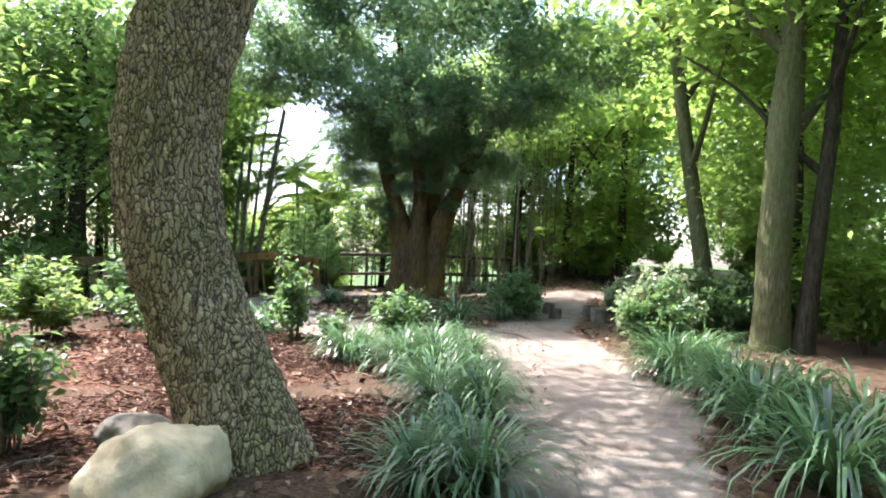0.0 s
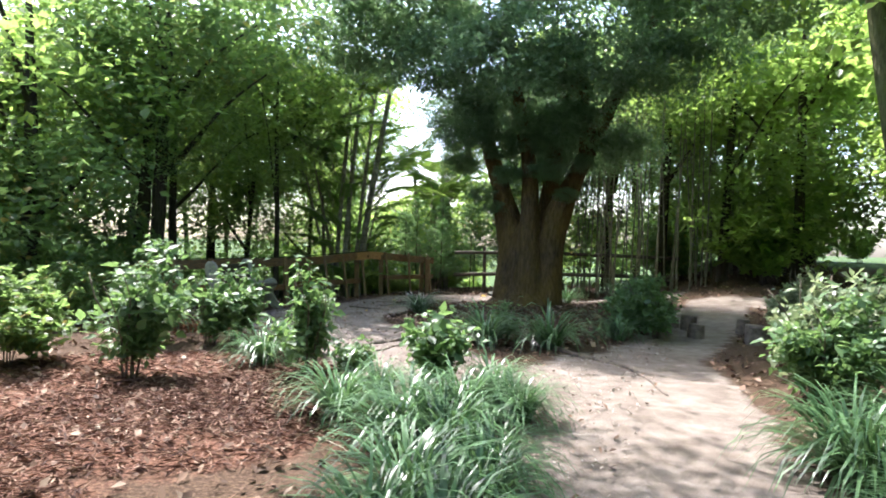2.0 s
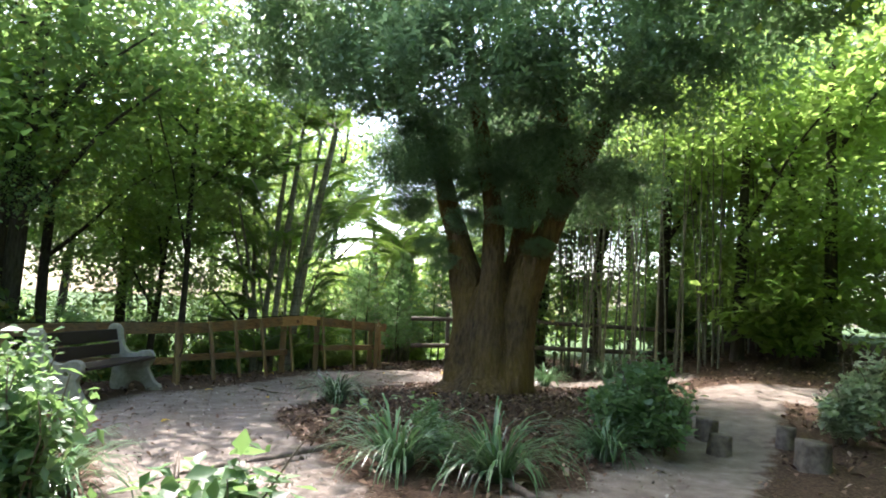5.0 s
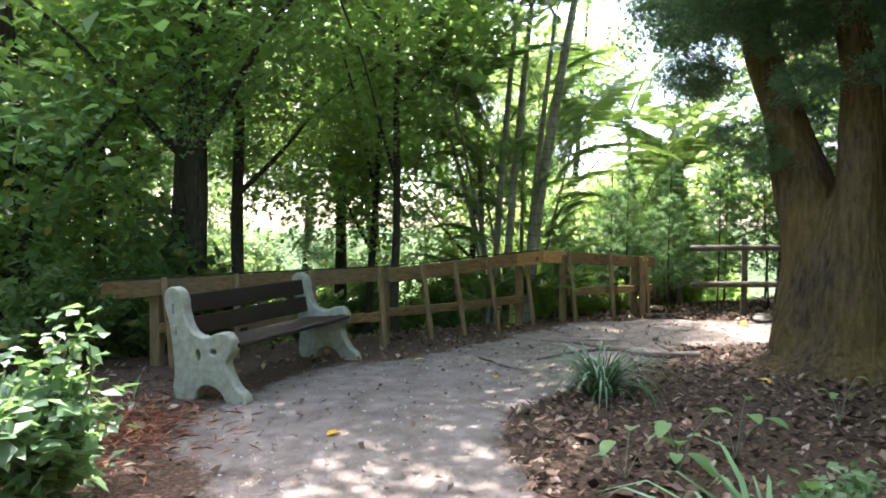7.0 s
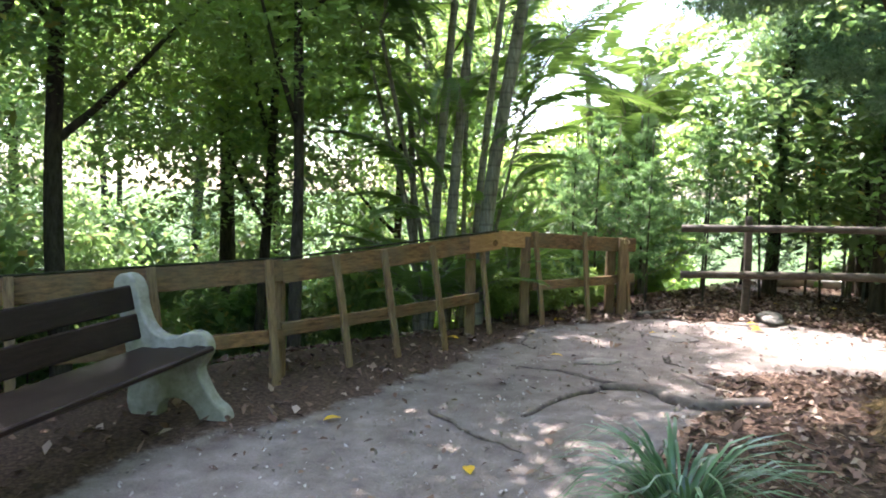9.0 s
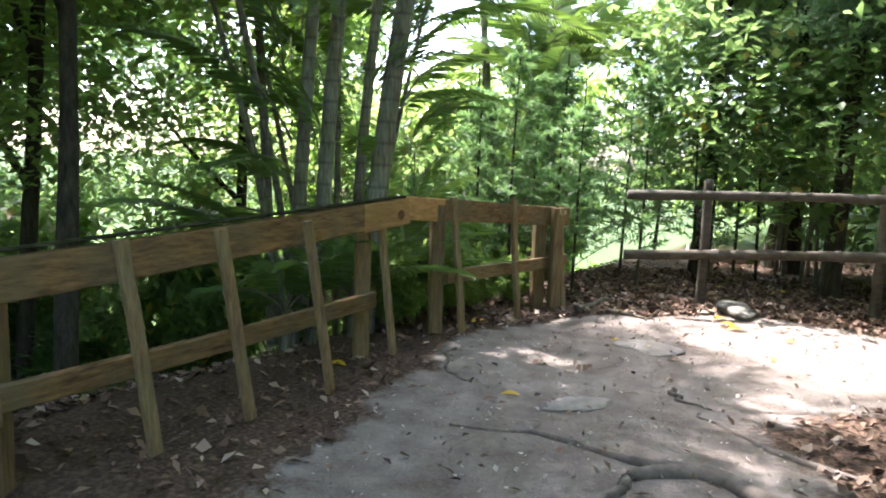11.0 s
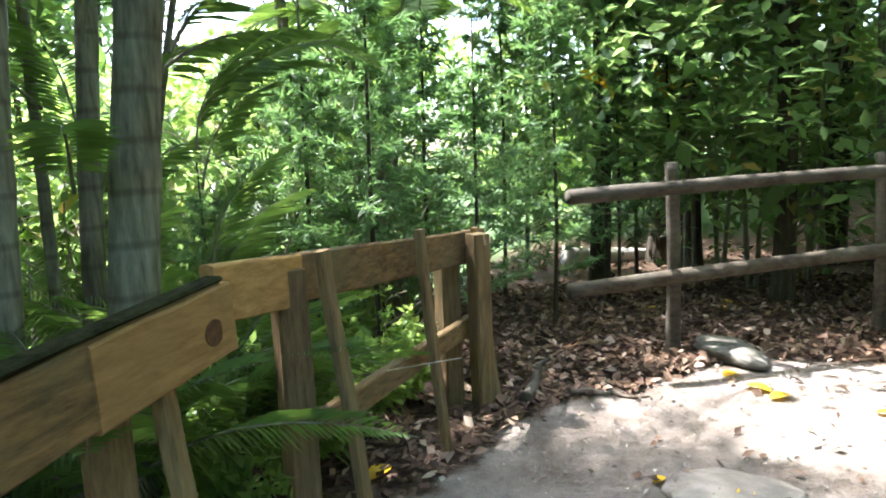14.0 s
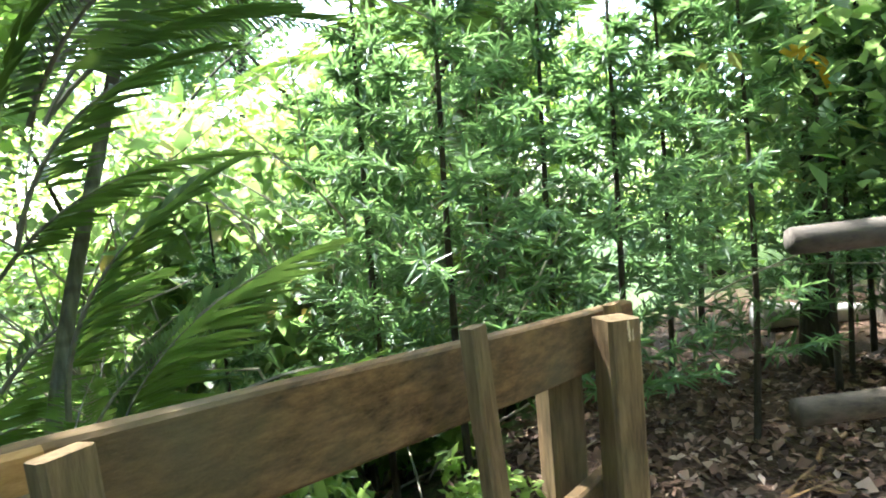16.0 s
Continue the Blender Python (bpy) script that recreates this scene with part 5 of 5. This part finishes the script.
ground_limb("stick", [(-0.75, 12.38), (-0.64, 12.94), (-0.45, 13.30)], 0.035, M_LOG, STICK, "stick", 0.9)
ground_limb("stick", [(-0.45, 13.35), (-0.02, 14.10), (0.56, 15.06)], 0.015, M_RAIL, "dry brown palm frond stalk on the leaf litter", "stick", 0.9)
ground_limb("stick", [(-0.52, 12.51), (-0.31, 12.49), (-0.14, 12.38)], 0.02, M_TWIG, STICK, "stick", 0.9)
ground_limb("stick", [(0.09, 10.50), (0.14, 10.33), (0.28, 10.25)], 0.016, M_TWIG, STICK, "stick", 0.7)
ground_limb("stick", [(2.13, 1.89), (2.49, 1.40), (2.91, 1.20)], 0.012, M_TWIG, STICK, "stick", 0.9)


r4 = np.random.default_rng(31)
for k in range(16):
    a, b, r = MULCH[k % len(MULCH)]
    th, q, turn = r4.uniform(0, TAU), r * 0.85 * math.sqrt(r4.random()), r4.uniform(0, TAU)
    x, y, l = a + q * math.cos(th), b + q * math.sin(th), r4.uniform(0.15, 0.45)
    bend = turn + r4.uniform(-0.7, 0.7)
    if sand_amount(x, y) < 0.4:
        ground_limb("stick", [(x, y), (x + l * math.cos(turn), y + l * math.sin(turn)), (x + l * math.cos(turn) + l * math.cos(bend), y + l * math.sin(turn) + l * math.sin(bend))], r4.uniform(0.006, 0.012), M_DRY, "pale dry stick lying on the mulch", "stick", 1.2)


def scatter(name, n, place_fn, size, width, material, label, seed, curl=0.25):
    """Loose flat pieces lying every way on the ground."""
    r2 = np.random.default_rng(seed)
    vs, ts = [], []
    while len(vs) < 4 * n:
        x, y = place_fn(r2)
        if x is None:
            continue
        l, a = size * r2.uniform(0.5, 1.5), r2.uniform(0, TAU)
        w = l * width * r2.uniform(0.6, 1.3)
        z = ground_z(x, y) + r2.uniform(0.002, 0.02)
        d, s = np.array([math.cos(a), math.sin(a), r2.normal() * curl]), np.array([-math.sin(a), math.cos(a), r2.normal() * curl])
        c = np.array([x, y, z + 0.3 * l * curl])
        o = len(vs)
        vs += [c - d * l / 2, c + s * w + (0, 0, l * curl * 0.3), c + d * l / 2, c - s * w + (0, 0, l * curl * 0.3)]
        ts += [(o, o + 1, o + 2), (o, o + 2, o + 3)]
    me = mesh_tris(name, np.array(vs), np.array(ts))
    tagged(obj(name, me, material), label, "litter", kind="stuff")


def in_mulch(r2):
    a, b, r = MULCH[int(r2.integers(0, len(MULCH)))]
    th, q = r2.uniform(0, TAU), r * math.sqrt(r2.random())
    x, y = a + q * math.cos(th), b + q * math.sin(th)
    return (None, None) if sand_amount(x, y) > 0.55 else (x, y)


def in_duff(r2):
    x, y = r2.uniform(-8, 8), r2.uniform(-5, 18)
    return (x, y) if sand_amount(x, y) < 0.5 else (None, None)


def in_mound(r2):
    th, q = r2.uniform(0, TAU), 3.0 * math.sqrt(r2.random())
    x, y = TREE[0] + q * math.cos(th), TREE[1] - 1.2 + q * math.sin(th)
    return (x, y) if sand_amount(x, y) < 0.5 else (None, None)


def by_fence(r2):
    x, y = r2.uniform(-4.5, 3.5), r2.uniform(8.5, 15.5)
    near = y < 11.6 and x > -2.6          # few leaves on the bare dark earth by the rails, its tone part soil, part painted shade
    return (x, y) if sand_amount(x, y) < 0.5 and beyond_fence(x, y) < (0.02 if 10.5 < y < 12.0 else 0.5) and (not near or r2.random() < 0.12) else (None, None)


def on_sand(r2):
    x, y = r2.uniform(-4, 5), r2.uniform(-4.5, 14)
    return (x, y) if sand_amount(x, y) > 0.5 else (None, None)


scatter("mulch_chips", 26000, in_mulch, 0.08, 0.05, M_MULCH, "loose red-brown bark mulch and needles", 1)
scatter("leaf_litter", 20000, in_duff, 0.062, 0.28, M_LITTER, "dry brown leaf litter under the trees", 2, 0.4)
scatter("mound_litter", 8000, in_mound, 0.045, 0.28, M_LITTER, "dry brown leaves on the tree mound", 3, 0.4)
scatter("fence_litter", 13000, by_fence, 0.055, 0.28, M_LITTER, "dry brown leaves below the fence", 4, 0.4)
scatter("grit", 5000, on_sand, 0.016, 0.6, M_PEBBLE, "pale grit and crumbs on the sand", 5, 0.5)
scatter("path_leaves", 1000, on_sand, 0.045, 0.26, M_LITTER, "scattered small dry leaves on the sand", 6, 0.35)


def fallen_leaf(place, size, turn, material, label):
    x, y = place
    vs, fs = [], []
    for k in range(7):
        u = k / 6
        w = 0.30 * math.sin(math.pi * min(0.98, u * 0.93 + 0.05)) ** 0.8
        zz = 0.10 * math.sin(u * 3.0) + 0.04
        vs += [(u - 0.5, -w, zz + 0.10 * w), (u - 0.5, 0, zz - 0.02), (u - 0.5, w, zz + 0.16 * w)]
        if k:
            o = 3 * k
            fs += [(o - 3, o - 2, o + 1, o), (o - 2, o - 1, o + 2, o + 1)]
    me = mesh_from("fallen_leaf", vs, fs, True)
    ob = obj("fallen_leaf", me, material)
    hang(ob, (x, y, ground_z(x, y) + 0.008), turn, (size,) * 3)
    tagged(ob, label, "leaf", "fallen leaves")


YL = "fallen yellow leaf on the ground"
for i, (x, y, s) in enumerate([(-1.81, 10.13, 0.12), (-0.08, 11.36, 0.1), (0.42, 12.49, 0.14), (-0.71, 10.05, 0.1), (0.68, 11.47, 0.09), (0.83, 12.08, 0.09), (-0.34, 11.51, 0.07), (1.00, 14.50, 0.13), (1.47, 14.59, 0.13),
                               (-1.08, 7.71, 0.11), (-0.01, 7.51, 0.1), (0.48, 12.36, 0.12), (0.15, 5.62, 0.1), (1.90, 8.32, 0.13), (0.37, 12.71, 0.13), (0.87, 14.25, 0.12), (0.38, 14.33, 0.1), (-1.42, 11.68, 0.14)]):
    fallen_leaf((x, y), s, i * 67, M_YELLOW, YL)
for i, (x, y, s) in enumerate([(1.47, 6.44, 0.16), (2.48, 8.21, 0.16), (2.02, 5.84, 0.14), (2.43, 8.58, 0.14), (3.87, 5.19, 0.15), (0.17, 8.02, 0.09), (-0.78, 9.92, 0.09), (0.06, 11.14, 0.1), (-0.71, 10.71, 0.1)]):
    fallen_leaf((x, y), s, i * 97, M_LITTER, "curled dry brown fallen leaf")


def beside_bench(r2):
    return r2.normal() * 0.42 - 1.15, r2.normal() * 0.38 + 4.6


scatter("needle_litter", 2600, beside_bench, 0.09, 0.04, M_REDNEEDLE, "rust-red dry needles beside the park bench", 8, 0.2)


def seedling(place, n, leaf, seed):
    """Low plant with a few broad drooping leaves on thin stalks."""
    x, y = place
    r2 = np.random.default_rng(seed)
    t = thing("seedling", (x, y, ground_z(x, y)), "low seedling with broad light green leaves in the litter", "seedling", "broad-leaved seedlings")
    for k in range(n):
        a, h, out = TAU * k / n + r2.uniform(-0.4, 0.4), r2.uniform(0.1, 0.3), r2.uniform(0.05, 0.2)
        tip = (out * math.cos(a), out * math.sin(a), h)
        v, f = limb([(0, 0, -0.02, 0.004), (tip[0] * 0.4, tip[1] * 0.4, h * 0.6, 0.003), (*tip, 0.002)], 6, sides=5)
        stalk = obj("stalk", mesh_from("stalk", v, f, True), M_STEM, t)
        vs, fs = [], []
        for i in range(7):
            u = i / 6
            w = 0.32 * math.sin(math.pi * min(0.98, u * 0.9 + 0.06)) ** 0.7
            z = 0.12 * math.sin(u * 2.4) - 0.28 * u * u
            vs += [(u, -w, z + 0.12 * w), (u, 0, z - 0.03), (u, w, z + 0.12 * w)]
            if i:
                o = 3 * i
                fs += [(o - 3, o - 2, o + 1, o), (o - 2, o - 1, o + 2, o + 1)]
        ob = obj("leaf", mesh_from("leaf", vs, fs, True), M_BROAD, stalk)
        sc = leaf * r2.uniform(0.7, 1.2)
        ob.matrix_basis = pose(*tip, 0, r2.uniform(-10, 25), math.degrees(a)) @ Matrix.Diagonal((sc, sc, sc, 1))


for k, (x, y, n, leaf) in enumerate([(2.07, 6.31, 7, 0.13), (2.25, 6.65, 5, 0.11), (1.92, 6.02, 4, 0.1), (2.55, 7.6, 4, 0.07)]):
    seedling((x, y), n, leaf, 60 + k)
